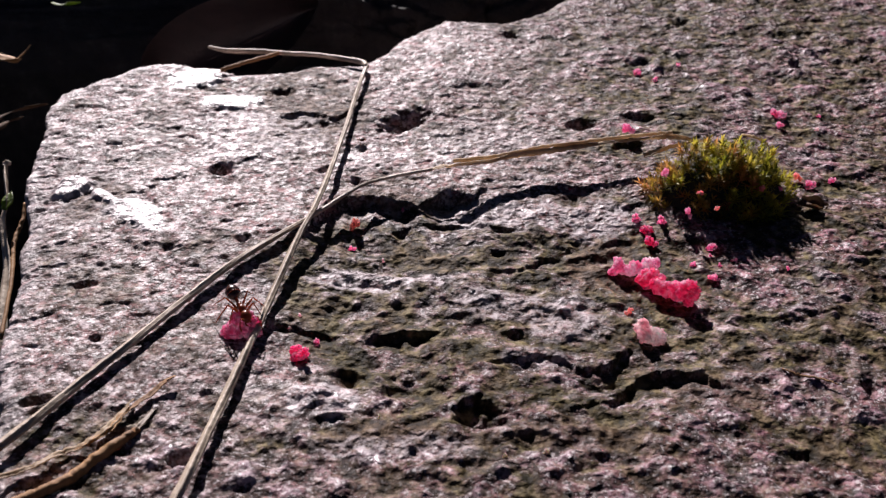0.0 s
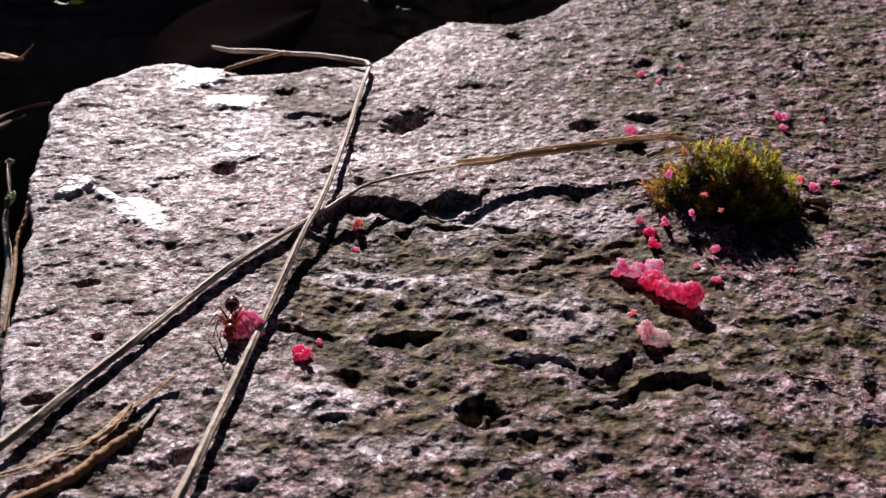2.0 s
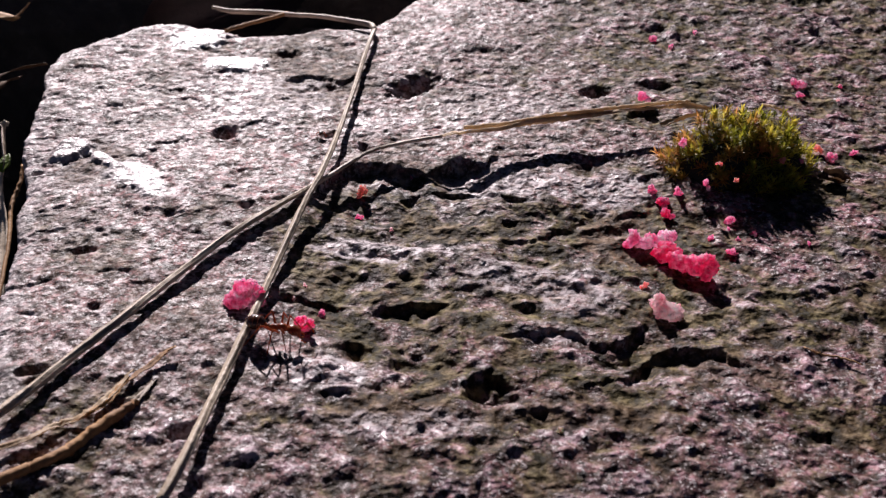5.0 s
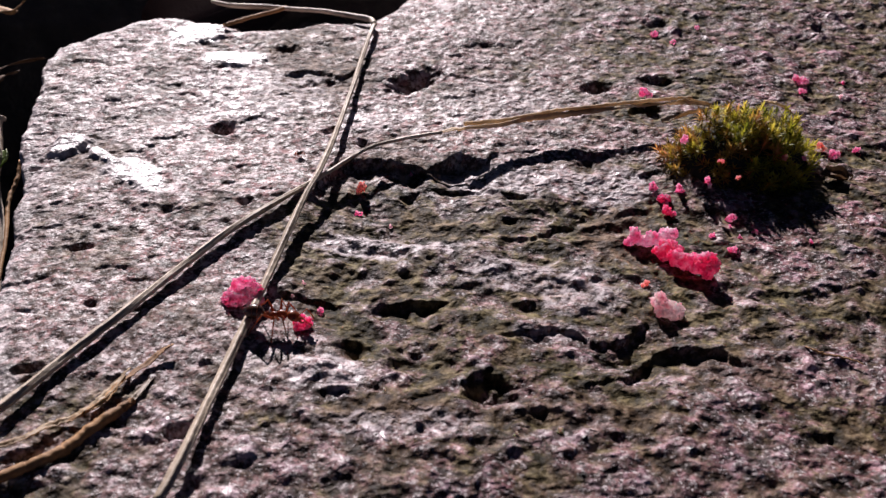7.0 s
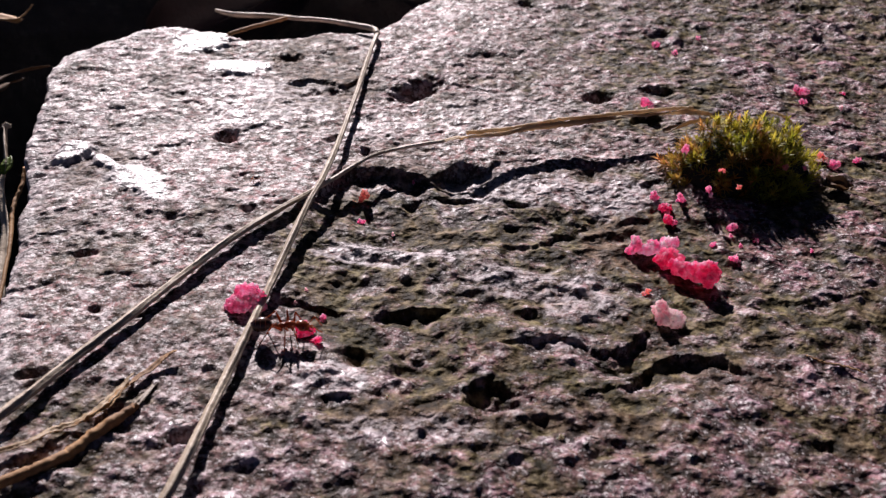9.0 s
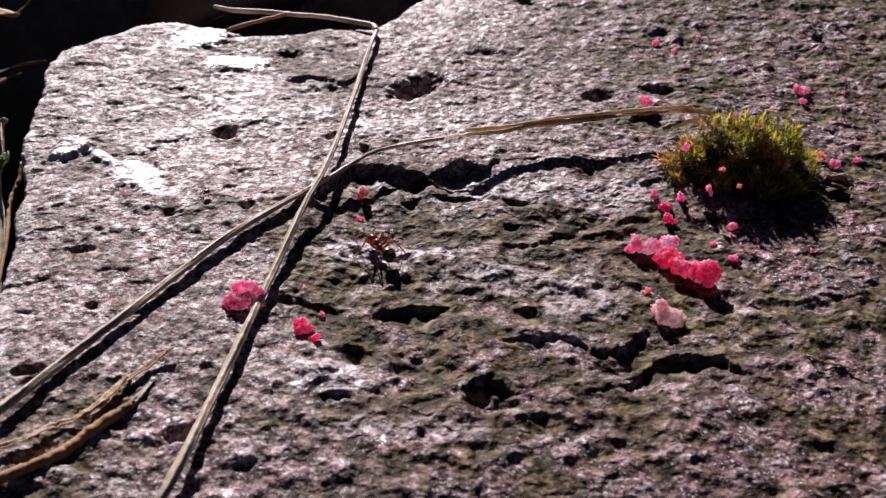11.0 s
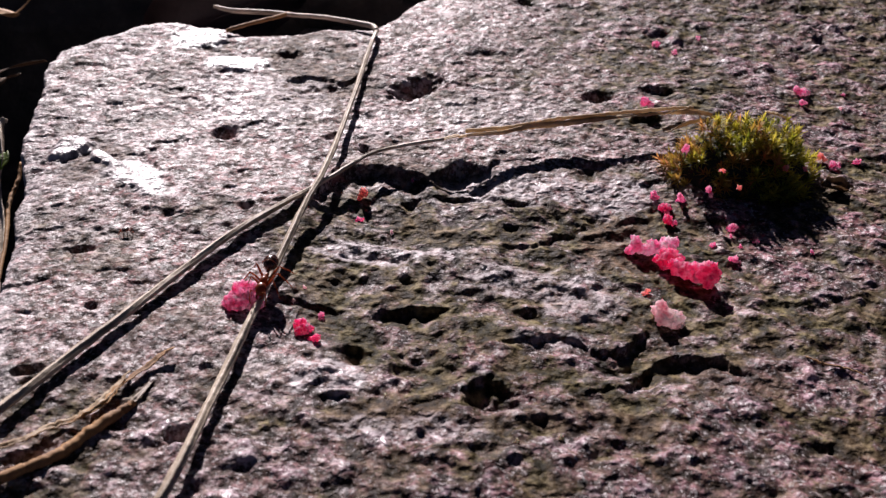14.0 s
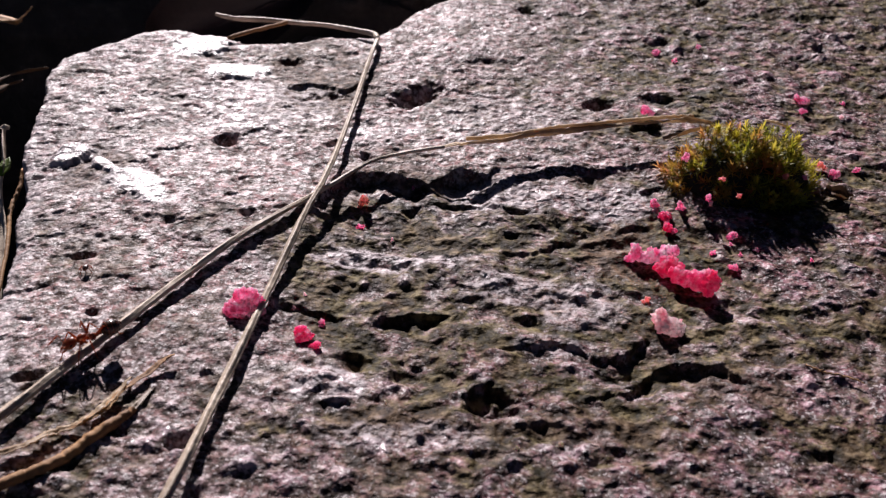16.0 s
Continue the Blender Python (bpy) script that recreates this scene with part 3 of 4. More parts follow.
ROUND = [(math.cos(a), math.sin(a)) for a in np.linspace(0, 2 * math.pi, 12, endpoint=False)]
GROOVED = [(r * math.cos(a), r * 0.85 * math.sin(a)) for a, r in ((radians(d), 0.62 if d in (40, 120, 200, 280) else 1.0) for d in range(0, 360, 20))]
FOLDED = [(-1.0, 0.35), (-0.45, 0.22), (0.0, -0.10), (0.45, 0.22), (1.0, 0.35), (0.95, 0.12), (0.4, -0.12), (0.0, -0.42), (-0.4, -0.12), (-0.95, 0.12)]
FLAT = [(-1.0, 0.05), (0.0, 0.18), (1.0, 0.05), (1.0, -0.05), (0.0, 0.02), (-1.0, -0.05)]


def ball(detail):
    bm = bmesh.new()
    bmesh.ops.create_icosphere(bm, subdivisions=detail, radius=1.0)
    verts, faces = [v.co.copy() for v in bm.verts], [tuple(v.index for v in f.verts) for f in bm.faces]
    bm.free()
    return verts, faces


# ---- ground, slab and its neighbours ----
def build_ground():
    near = np.linspace(-260, 260, 131)
    far = np.array([400, 900, 3000, 12000, 60000, 400000.0])
    xs = np.concatenate([-far[::-1], near, far])
    gx, gy = np.meshgrid(xs, xs)
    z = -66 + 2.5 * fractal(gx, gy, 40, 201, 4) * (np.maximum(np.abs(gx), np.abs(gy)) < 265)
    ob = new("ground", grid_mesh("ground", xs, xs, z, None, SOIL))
    tagged(ob, "dark damp soil in the gaps between the stones", "soil", kind="structure")


def build_slab():
    coarse = 6.0
    xs = np.concatenate([np.arange(-66, -60, 1.0), np.arange(-60, 88, 0.19), np.arange(88, 190, coarse)])
    ys = [-175.0]
    while ys[-1] < 126:
        y = ys[-1]
        ys.append(y + (coarse if y < -54 else 0.17 if y < 10 else 0.17 + (y - 10) * 0.0028 if y < 92 else 2.0))
    ys = np.array(ys)
    gx, gy = np.meshgrid(xs, ys)
    inside = edge_distance(gx, gy)
    z = slab_height(gx, gy) - 0.5 * np.exp(-np.clip(inside, 0, None) / 0.9)
    fall = ease(-0.15, -1.7, inside)
    z = z * (1 - fall) - 68 * fall**1.5
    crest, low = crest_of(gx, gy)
    film, glare_crust = stain_of(gx, gy, low), glare_crust_of(gx, gy)
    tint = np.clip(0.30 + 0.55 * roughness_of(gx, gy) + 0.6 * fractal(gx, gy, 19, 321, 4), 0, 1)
    # paler corner stone, its colour raised further to carry part of the glare
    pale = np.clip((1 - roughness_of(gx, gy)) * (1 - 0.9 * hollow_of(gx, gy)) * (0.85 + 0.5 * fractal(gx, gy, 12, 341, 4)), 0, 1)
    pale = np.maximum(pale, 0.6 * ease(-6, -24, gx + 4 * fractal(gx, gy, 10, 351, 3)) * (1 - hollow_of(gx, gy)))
    # rim light along the corner's edge, put in as a pale band
    rim_light = 0.55 * ease(2.4, 0.2, np.abs(inside) + 0.8 * fractal(gx, gy, 3, 361, 4)) * ease(-26, -34, gx)
    traits = {"film": film, "brown": brown_of(gx, gy), "pale": pale, "tint": tint, "worn_lit": np.maximum(worn_of(gx, gy), rim_light), "glare_crust": glare_crust, "crest": crest}
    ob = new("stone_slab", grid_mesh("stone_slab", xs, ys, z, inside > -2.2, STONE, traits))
    tagged(ob, "pitted purple-grey stone slab with a flaked olive hollow", "stone slab", kind="structure")


def boulder(name, size, seed, material, detail=5, jag=0.16):
    """A broken stone: a squarish ball with noise on two scales, sitting on z = 0."""
    verts, faces = ball(detail)
    out = []
    for v in verts:
        b = Vector([math.copysign(abs(c) ** 0.38, c) for c in v])
        p = Vector((b.x * size[0], b.y * size[1], b.z * size[2])) / 2
        lump = noise.fractal(p / 22 + Vector((seed * 3.1, 0, 0)), 1.0, 2.0, 5)
        b *= 0.85 * (1 + jag * lump + 0.4 * jag * noise.noise(p / 2.6 + Vector((seed, 0, 0))))
        out.append((b.x * size[0] / 2, b.y * size[1] / 2, (b.z * 0.5 + 0.42) * size[2]))
    return mesh_from(name, out, faces, material)


def build_rocks():
    # the three large blocks are added to shade the gap and hide lit ground
    rows = [
        ("dark rough stone block added behind the slab to shade the gap", (160, 70, 80), (-58, 119, -67), 3, 2),
        ("dark rough stone block added behind the slab to hide lit ground", (140, 60, 82), (67, 123, -67), -2, 3),
        ("dark rough stone block added unseen beside the slab to shade the gap", (60, 150, 68), (-112, -8, -67), 13, 5),
        ("dark broken stone with a crumbling edge in the gap", (22, 14, 64), (-22, 81, -67), -10, 8),
        ("small dark stone wedged in the gap behind the slab", (15, 11, 60), (7, 88, -67), 14, 11),
    ]
    for label, size, (x, y, z), turn, seed in rows:
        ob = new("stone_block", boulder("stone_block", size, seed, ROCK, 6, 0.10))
        ob.matrix_world = pose(x * MM, y * MM, z * MM, 0, 0, turn)
        tagged(ob, label, "stone", "stones around the slab")


build_ground()
build_slab()
build_rocks()


# ---- straws and blades ----
def straw(name, label, category, pieces):
    """pieces: part name, label, rows of x, y, z, radius, section, material, twist."""
    base = pieces[0][2][0]
    thing = new(name)
    thing.location = (base[0] * MM, base[1] * MM, base[2] * MM)
    for k, (piece, note, rows, section, material, twist) in enumerate(pieces):
        line = curve_through(rows, 9)
        fuzz = np.random.RandomState(len(rows) + k).normal(0, 0.012, (len(line), 3))
        dry = material in (STRAW_TAN, STRAW_BROWN)
        verts, faces = swept(line[:, :3] - np.array(base[:3]) + fuzz * (3 if dry else 1), line[:, 3], section, twist, 0.035 if dry else 0.02, k + len(rows))
        part(piece, mesh_from(piece, verts, faces, material), thing, note)
    return tagged(thing, label, category, "dry grass on the slab")


straw('straw', 'long bleached grass stem bent sharply near its tip', 'dry grass', [
    ('stem', '', [(-22.08, -42.2, 1.23, 0.48), (-21.14, -37.0, 1.27, 0.45), (-20.26, -29.71, 0.94, 0.44), (-19.4, -22.27, 0.66, 0.43), (-18.36, -14.68, 0.69, 0.39), (-17.23, -5.63, 0.78, 0.4), (-16.17, 1.32, 1.12, 0.39), (-15.04, 6.65, 1.47, 0.38), (-13.97, 16.15, 1.44, 0.36), (-13.01, 31.01, 0.87, 0.34), (-12.29, 42.19, 0.91, 0.34), (-11.62, 50.06, 0.84, 0.35)], GROOVED, STRAW_GREY, 40),
    ('bent_tip', 'thin bleached tip folded back', [(-11.62, 50.06, 0.84, 0.44), (-12.44, 52.17, 0.7, 0.41), (-16.12, 54.7, 0.3, 0.38), (-20.37, 57.31, -0.2, 0.34), (-24.58, 58.78, -0.6, 0.34), (-28.4, 60.23, -0.9, 0.38), (-32.16, 60.97, -1.1, 0.42), (-34.99, 61.46, -1.2, 0.38), (-37.98, 62.91, -1.2, 0.27)], ROUND, STRAW_GREY, 0),
])
straw('straw', 'long dry grass stem with a torn brown sheath', 'dry grass', [
    ('stem', '', [(-39.26, -36.62, 1.98, 0.51), (-37.88, -33.08, 1.2, 0.5), (-35.81, -29.08, 1.04, 0.48), (-33.26, -23.91, 0.98, 0.47), (-29.69, -16.96, 0.84, 0.45), (-26.54, -10.61, 0.72, 0.45), (-23.36, -5.18, 0.92, 0.44), (-19.8, -0.16, 0.92, 0.41), (-16.61, 4.81, 0.51, 0.34), (-13.62, 8.03, 0.9, 0.3), (-9.87, 12.33, 1.32, 0.26), (-5.83, 14.4, 1.44, 0.24), (-1.33, 15.8, 1.63, 0.24)], GROOVED, STRAW_GREY, 60),
    ('sheath', 'twisted light-brown sheath', [(-2.04, 15.58, 1.6, 0.26), (1.11, 16.64, 1.74, 0.4), (5.35, 17.01, 1.93, 0.37), (8.93, 18.56, 2.09, 0.4), (12.54, 19.33, 2.32, 0.39), (16.15, 20.0, 2.54, 0.37), (19.82, 20.8, 2.77, 0.37), (23.33, 20.58, 3.2, 0.41), (26.89, 20.61, 3.67, 0.39), (28.87, 19.96, 4.15, 0.35), (30.77, 18.35, 4.56, 0.23)], FOLDED, STRAW_TAN, 300),
    ('split_strand', 'thin pale strand split from the sheath', [(1.21, 17.2, 2.07, 0.26), (5.45, 17.73, 2.26, 0.27), (9.03, 18.82, 2.36, 0.28), (12.64, 19.9, 2.68, 0.21), (16.25, 20.48, 2.77, 0.24), (19.92, 21.34, 2.95, 0.22), (23.43, 20.97, 3.56, 0.26), (26.99, 20.94, 4.01, 0.21), (28.97, 20.52, 4.36, 0.2)], ROUND, STRAW_TAN, 40),
])
straw('straw', 'split brown blade of dry grass on the stone', 'dry grass', [
    ('blade', '', [(-38.26, -37.45, 1.01, 0.26), (-36.22, -36.58, 1.06, 0.29), (-34.24, -35.49, 1.02, 0.32), (-33.07, -33.52, 0.43, 0.35), (-31.43, -32.5, 0.39, 0.32), (-29.91, -30.78, 0.58, 0.32), (-28.97, -28.7, 0.51, 0.32), (-28.28, -26.18, 0.47, 0.14)], FOLDED, STRAW_TAN, 15),
    ('strand', '', [(-31.75, -33.07, 0.41, 0.16), (-29.44, -30.72, 0.53, 0.27), (-28.42, -27.89, 0.47, 0.30), (-26.92, -25.63, 0.4, 0.33), (-25.94, -24.08, 0.58, 0.33), (-24.96, -23.14, 0.76, 0.14)], FOLDED, STRAW_BROWN, 20),
])
straw('straw', 'broad curled brown blade of dry grass', 'dry grass', [
    ('blade', '', [(-37.2, -42.57, 1.25, 0.47), (-34.81, -39.52, 0.81, 0.49), (-33.09, -37.96, 0.5, 0.46), (-31.53, -36.39, 0.22, 0.50), (-30.4, -34.64, 0.07, 0.52), (-28.95, -32.74, 0.29, 0.53), (-27.79, -31.14, 0.25, 0.43), (-27.02, -30.04, 0.25, 0.31)], ROUND, STRAW_BROWN, 10),
    ('tip', 'thin grey split end of the blade', [(-27.2, -30.34, 0.25, 0.27), (-26.59, -28.69, 0.23, 0.25), (-26.17, -26.88, -0.01, 0.21), (-25.71, -25.49, 0.01, 0.09)], FOLDED, STRAW_GREY, 10),
])
straw('straw', 'short brown twig of grass under the bent tip', 'dry grass', [
    ('twig', '', [(-33.46, 49.59, 0.5, 0.3), (-30.73, 52.69, 0.3, 0.3), (-27.85, 56.62, -0.3, 0.3), (-25.82, 59.97, -0.8, 0.34)], ROUND, STRAW_BROWN, 0),
])
straw('straw', 'torn leaf edge standing beside the moss', 'dry grass', [
    ('blade', '', [(25.21, 18.04, 2.2, 0.44), (26.97, 18.38, 2.81, 0.54), (28.91, 18.01, 3.79, 0.54), (31.0, 18.13, 4.2, 0.44), (32.24, 17.53, 4.51, 0.24)], FOLDED, STRAW_TAN, 60),
])
straw('straw', 'dry curled leaf edge in the moss', 'dry grass', [
    ('blade', '', [(37.39, 19.57, 4.58, 0.25), (38.91, 19.03, 4.45, 0.35), (39.95, 18.7, 4.07, 0.35), (40.64, 17.8, 3.58, 0.2)], FOLDED, STRAW_TAN, 60),
])
straw('grass_blade', 'pale and green grass blade upright in the gap', 'grass', [
    ('blade', '', [(-49.55, -8.64, -14.0, 0.56), (-51.86, 0.93, -10.0, 0.58), (-53.59, 8.8, -8.0, 0.66), (-55.81, 14.89, -6.0, 0.52), (-56.22, 18.61, -4.0, 0.58), (-58.16, 24.43, -3.0, 0.66), (-57.66, 24.94, -2.0, 0.33)], FOLDED, STRAW_GREY, 90),
    ('green_tip', 'fresh green patch', [(-55.91, 16.47, -4.6, 0.42), (-55.68, 17.45, -4.0, 0.74), (-55.78, 18.91, -3.5, 0.42)], FOLDED, GREEN, 20),
])
straw('grass_blade', 'brown dry grass stem in the gap', 'dry grass', [
    ('blade', '', [(-49.92, -4.76, -9.0, 0.24), (-51.91, 5.1, -8.0, 0.25), (-53.84, 12.44, -7.0, 0.29), (-53.84, 16.29, -6.0, 0.26), (-54.19, 18.89, -5.0, 0.17)], ROUND, STRAW_BROWN, 40),
])
straw('grass_blade', 'arched brown leaf blade in the shaded gap', 'dry grass', [
    ('blade', '', [(-71.8, 47.54, -9.0, 1.05), (-69.26, 50.86, -8.0, 0.87), (-65.83, 51.83, -7.0, 0.48), (-61.65, 51.54, -6.0, 0.28)], FLAT, LITTER, 60),
])
straw('grass_blade', 'pale dry blade in the shaded gap', 'dry grass', [
    ('blade', '', [(-76.78, 54.22, -12.0, 1.1), (-71.57, 53.0, -11.0, 1.18), (-68.86, 53.61, -10.0, 1.08), (-66.77, 53.38, -9.0, 0.29)], FLAT, LITTER, 20),
])
straw('grass_blade', 'brown twig stub catching the sun', 'dry grass', [
    ('blade', '', [(-79.44, 68.3, -5.0, 1.14), (-74.34, 67.32, -5.0, 1.05), (-71.54, 66.34, -5.0, 0.83), (-70.7, 66.35, -4.6, 0.42)], FOLDED, STRAW_BROWN, 30),
    ('hair', '', [(-71.23, 66.1, -4.8, 0.17), (-70.12, 67.83, -4.0, 0.13), (-69.12, 68.59, -3.0, 0.09)], ROUND, STRAW_BROWN, 0),
])
straw('twig', 'thin dark red-brown needle lying on the stone', 'twig', [
    ('needle', '', [(32.29, -21.53, 0.28, 0.07), (33.63, -22.52, 0.26, 0.1), (35.3, -23.11, 0.33, 0.1), (36.69, -24.28, 0.61, 0.05)], ROUND, STRAW_BROWN, 0),
])
straw('grass_blade', 'small fresh green leaf tips in the dark gap', 'grass', [
    ('blade', '', [(-70.95, 86.52, -2.0, 0.34), (-69.16, 85.04, -2.0, 0.55), (-67.81, 85.63, -2.0, 0.61), (-65.32, 85.11, -1.5, 0.22)], FLAT, GREEN, 50),
])


def dead_leaf(x, y, z, long, wide, turn, tip, roll, material, label):
    """A curled leaf blade with a midrib fold."""
    verts, faces, n, m = [], [], 18, 9
    for i in range(n + 1):
        s = i / n
        half = wide / 2 * math.sin(math.pi * s**0.8) ** 0.7 + 0.05
        for j in range(m):
            v = j / (m - 1) * 2 - 1
            verts.append((long * (s - 0.5), half * v, 0.35 * wide * abs(v) ** 1.5 + 0.25 * long * (s - 0.5) ** 2 + 0.25 * math.sin(9 * s + 3 * v)))
    for i in range(n):
        for j in range(m - 1):
            faces.append((i * m + j, (i + 1) * m + j, (i + 1) * m + j + 1, i * m + j + 1))
    top = len(verts)
    verts += [(a, b, c - 0.25) for a, b, c in verts]
    faces += [tuple(q + top for q in f[::-1]) for f in faces]
    ob = new("dead_leaf")
    part("blade", mesh_from("blade", verts, faces, material), ob)
    rib = [(long * (i / 12 - 0.55), 0, 0.25 * long * (i / 12 - 0.5) ** 2 - 0.15) for i in range(13)]
    part("midrib", mesh_from("midrib", *swept(rib, np.linspace(0.45, 0.1, 13), ROUND), material), ob)
    ob.matrix_world = pose(x * MM, y * MM, z * MM, roll, tip, turn)
    return tagged(ob, label, "leaf")


dead_leaf(44.0, 8.7, 0.6, 3.2, 1.8, -20, 8, 6, LITTER, "small dark dead leaf flake beside the moss")
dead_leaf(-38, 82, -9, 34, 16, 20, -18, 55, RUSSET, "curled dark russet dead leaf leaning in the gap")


# ---- moss cushion ----
def shoot_geometry(rng, leaves, tall, size=1.0):
    """One upright shoot: narrow folded leaves in a spiral on a thin stem, the upper ones in an open star."""
    verts, faces = [], []
    levels = max(2, leaves // 3)
    for k in range(levels):
        for j in range(3):
            a = j * 2.0944 + k * 0.5
            verts.append((0.05 * math.cos(a), 0.05 * math.sin(a), tall * (k / (levels - 1))))
    for k in range(levels - 1):
        for j in range(3):
            i = (j + 1) % 3
            faces.append((3 * k + j, 3 * k + i, 3 * k + 3 + i, 3 * k + 3 + j))
    for k in range(3 * levels):
        root = Vector(verts[k])
        share = k / (3 * levels)
        a = k * 2.4 + rng.uniform(-0.3, 0.3)
        lean = 0.10 + 1.15 * (1 - share) + rng.uniform(-0.15, 0.2)
        long, wide = size * rng.uniform(0.75, 1.2), size * rng.uniform(0.055, 0.085)
        out, side = Vector((math.cos(a), math.sin(a), 0)), Vector((-math.sin(a), math.cos(a), 0))
        low = root + (out * math.sin(lean) + Vector((0, 0, math.cos(lean)))) * long * 0.35
        high = low + (out * math.sin(lean + 0.2) + Vector((0, 0, math.cos(lean + 0.2)))) * long * 0.35
        tip = high + (out * math.sin(lean + 0.55) + Vector((0, 0, math.cos(lean + 0.55)))) * long * 0.35
        i = len(verts)
        verts += [tuple(low + side * wide), tuple(low - side * wide), tuple(high + side * wide * 0.8), tuple(high - side * wide * 0.8), tuple(tip)]
        faces += [(k, i, i + 1), (i, i + 2, i + 3, i + 1), (i + 2, i + 4, i + 3)]
    return verts, faces


def build_moss(cx, cy):
    rng = random.Random(7)
    half_x, half_y, tall = 7.6, 6.0, 6.8
    cz = ground(cx, cy) - 0.4
    thing = new("moss_cushion")
    thing.location = (cx * MM, cy * MM, cz * MM)

    def top(a, r):
        """A place on the cushion's dome and its outward way."""
        rag = 1 + 0.10 * math.sin(2 * a + 1.2) + 0.07 * math.sin(5 * a) + 0.05 * math.sin(9 * a + 2)
        x, y = half_x * rag * r * math.cos(a), half_y * rag * r * math.sin(a)
        z = tall * (1 - r**2.6) * (0.76 + 0.09 * math.sin(1.7 * a + 3 * r) + 0.30 * r * math.sin(a))
        return Vector((x, y, z)), Vector((x / half_x**2, y / half_y**2, 0.14)).normalized()

    verts, faces = [], []
    rings, spokes = 14, 40
    for i in range(rings + 1):
        for j in range(spokes):
            p, _ = top(j / spokes * 2 * math.pi, 0.97 * i / rings)
            verts.append((p.x, p.y, p.z - 0.25 + rng.uniform(-0.2, 0.2) if i < rings else -0.8))
    for i in range(rings):
        for j in range(spokes):
            k = (j + 1) % spokes
            faces.append((i * spokes + j, (i + 1) * spokes + j, (i + 1) * spokes + k, i * spokes + k))
    part("cushion_base", mesh_from("cushion_base", verts, faces, PEAT), thing, "dark matted moss base")
    kinds = [[mesh_from("shoot", *shoot_geometry(rng, 21, 0.32 + 0.06 * k, 0.85 + 0.05 * k), m, False) for k in range(6)] for m in (MOSS, MOSS_RUST)]
    fill_verts, fill_faces = [], []
    for k in range(760):
        r, a = math.sqrt((k + 0.5) / 760) * 1.02, k * 2.39996
        p, n = top(a, min(r, 0.985))
        # shoots stand in tufts with dark gaps between them
        tuft = noise.noise(p / 2.0 + Vector((4.2, 1.1, 0)))
        if tuft < -0.18:
            continue
        p = p + n * 1.9 * tuft
        n = (n + Vector((rng.uniform(-0.35, 0.35), rng.uniform(-0.35, 0.35), 0.45))).normalized()
        turn = n.to_track_quat("Z", "Y").to_matrix().to_4x4() @ pose(0, 0, 0, 0, 0, rng.uniform(0, 360))
        if k % 2 == 0:
            rusty = noise.noise(p / 2.6 + Vector((9.0, 3.0, 0))) - 0.07 * p.x - 0.05 * p.y > 0.18
            ob = new("shoot", kinds[rusty][rng.randrange(6)])
            ob.parent = thing
            ob.matrix_basis = Matrix.Translation((p - n * 0.2) * MM) @ turn @ Matrix.Scale(rng.uniform(0.85, 1.45), 4)
        else:
            v, f = shoot_geometry(rng, 12, rng.uniform(0.3, 0.5), 0.75)
            i = len(fill_verts)
            fill_verts += [tuple(turn @ (Vector(q)) + p - n * 0.8) for q in v]
            fill_faces += [tuple(c + i for c in q) for q in f]
    fill = part("undergrowth", mesh_from("undergrowth", fill_verts, fill_faces, MOSS_FILL, False), thing)
    tagged(fill, kind="stuff")
    tagged(thing, "yellow-green moss cushion with orange-brown tips on the stone", "moss")


build_moss(33.6, 11.8)


# ---- pink crumbs ----
BALLS = {d: ball(d) for d in (1, 2, 3)}


def grains(rng, size, lumps, shift):
    """Rough grains packed in a ragged block of that size."""
    verts, faces = [], []
    lumps = lumps if lumps < 4 else int(1.3 * lumps)
    for k in range(lumps):
        for _ in range(20):
            c = Vector([rng.uniform(-1, 1) for _ in range(3)])
            if c.length < 1:
                break
        if lumps == 1:
            c = Vector((0, 0, 0))
        c = Vector((c.x * size[0], c.y * size[1], c.z * size[2])) * 0.41
        share = 0.5 if lumps == 1 else rng.uniform(0.18, 0.40) * (9 / (lumps + 4)) ** 0.33
        r = share * (size[0] * size[1] * size[2]) ** (1 / 3)
        ball_verts, ball_faces = BALLS[2]
        i, seed = len(verts), Vector([rng.uniform(0, 50) for _ in range(3)])
        stretch = Vector([rng.uniform(0.75, 1.3) for _ in range(3)])
        for v in ball_verts:
            d = 1 + 0.36 * noise.noise(v * 1.7 + seed) + 0.2 * noise.noise(v * 4.1 + seed)
            verts.append((c.x + shift[0] + v.x * r * d * stretch.x, c.y + shift[1] + v.y * r * d * stretch.y, c.z + shift[2] + v.z * r * d * stretch.z))
        faces += [tuple(q + i for q in f) for f in ball_faces]
    low = sorted(v[2] for v in verts)[len(verts) // 25] - shift[2]
    return [(x, y, z - low) for x, y, z in verts], faces


FRESH = []


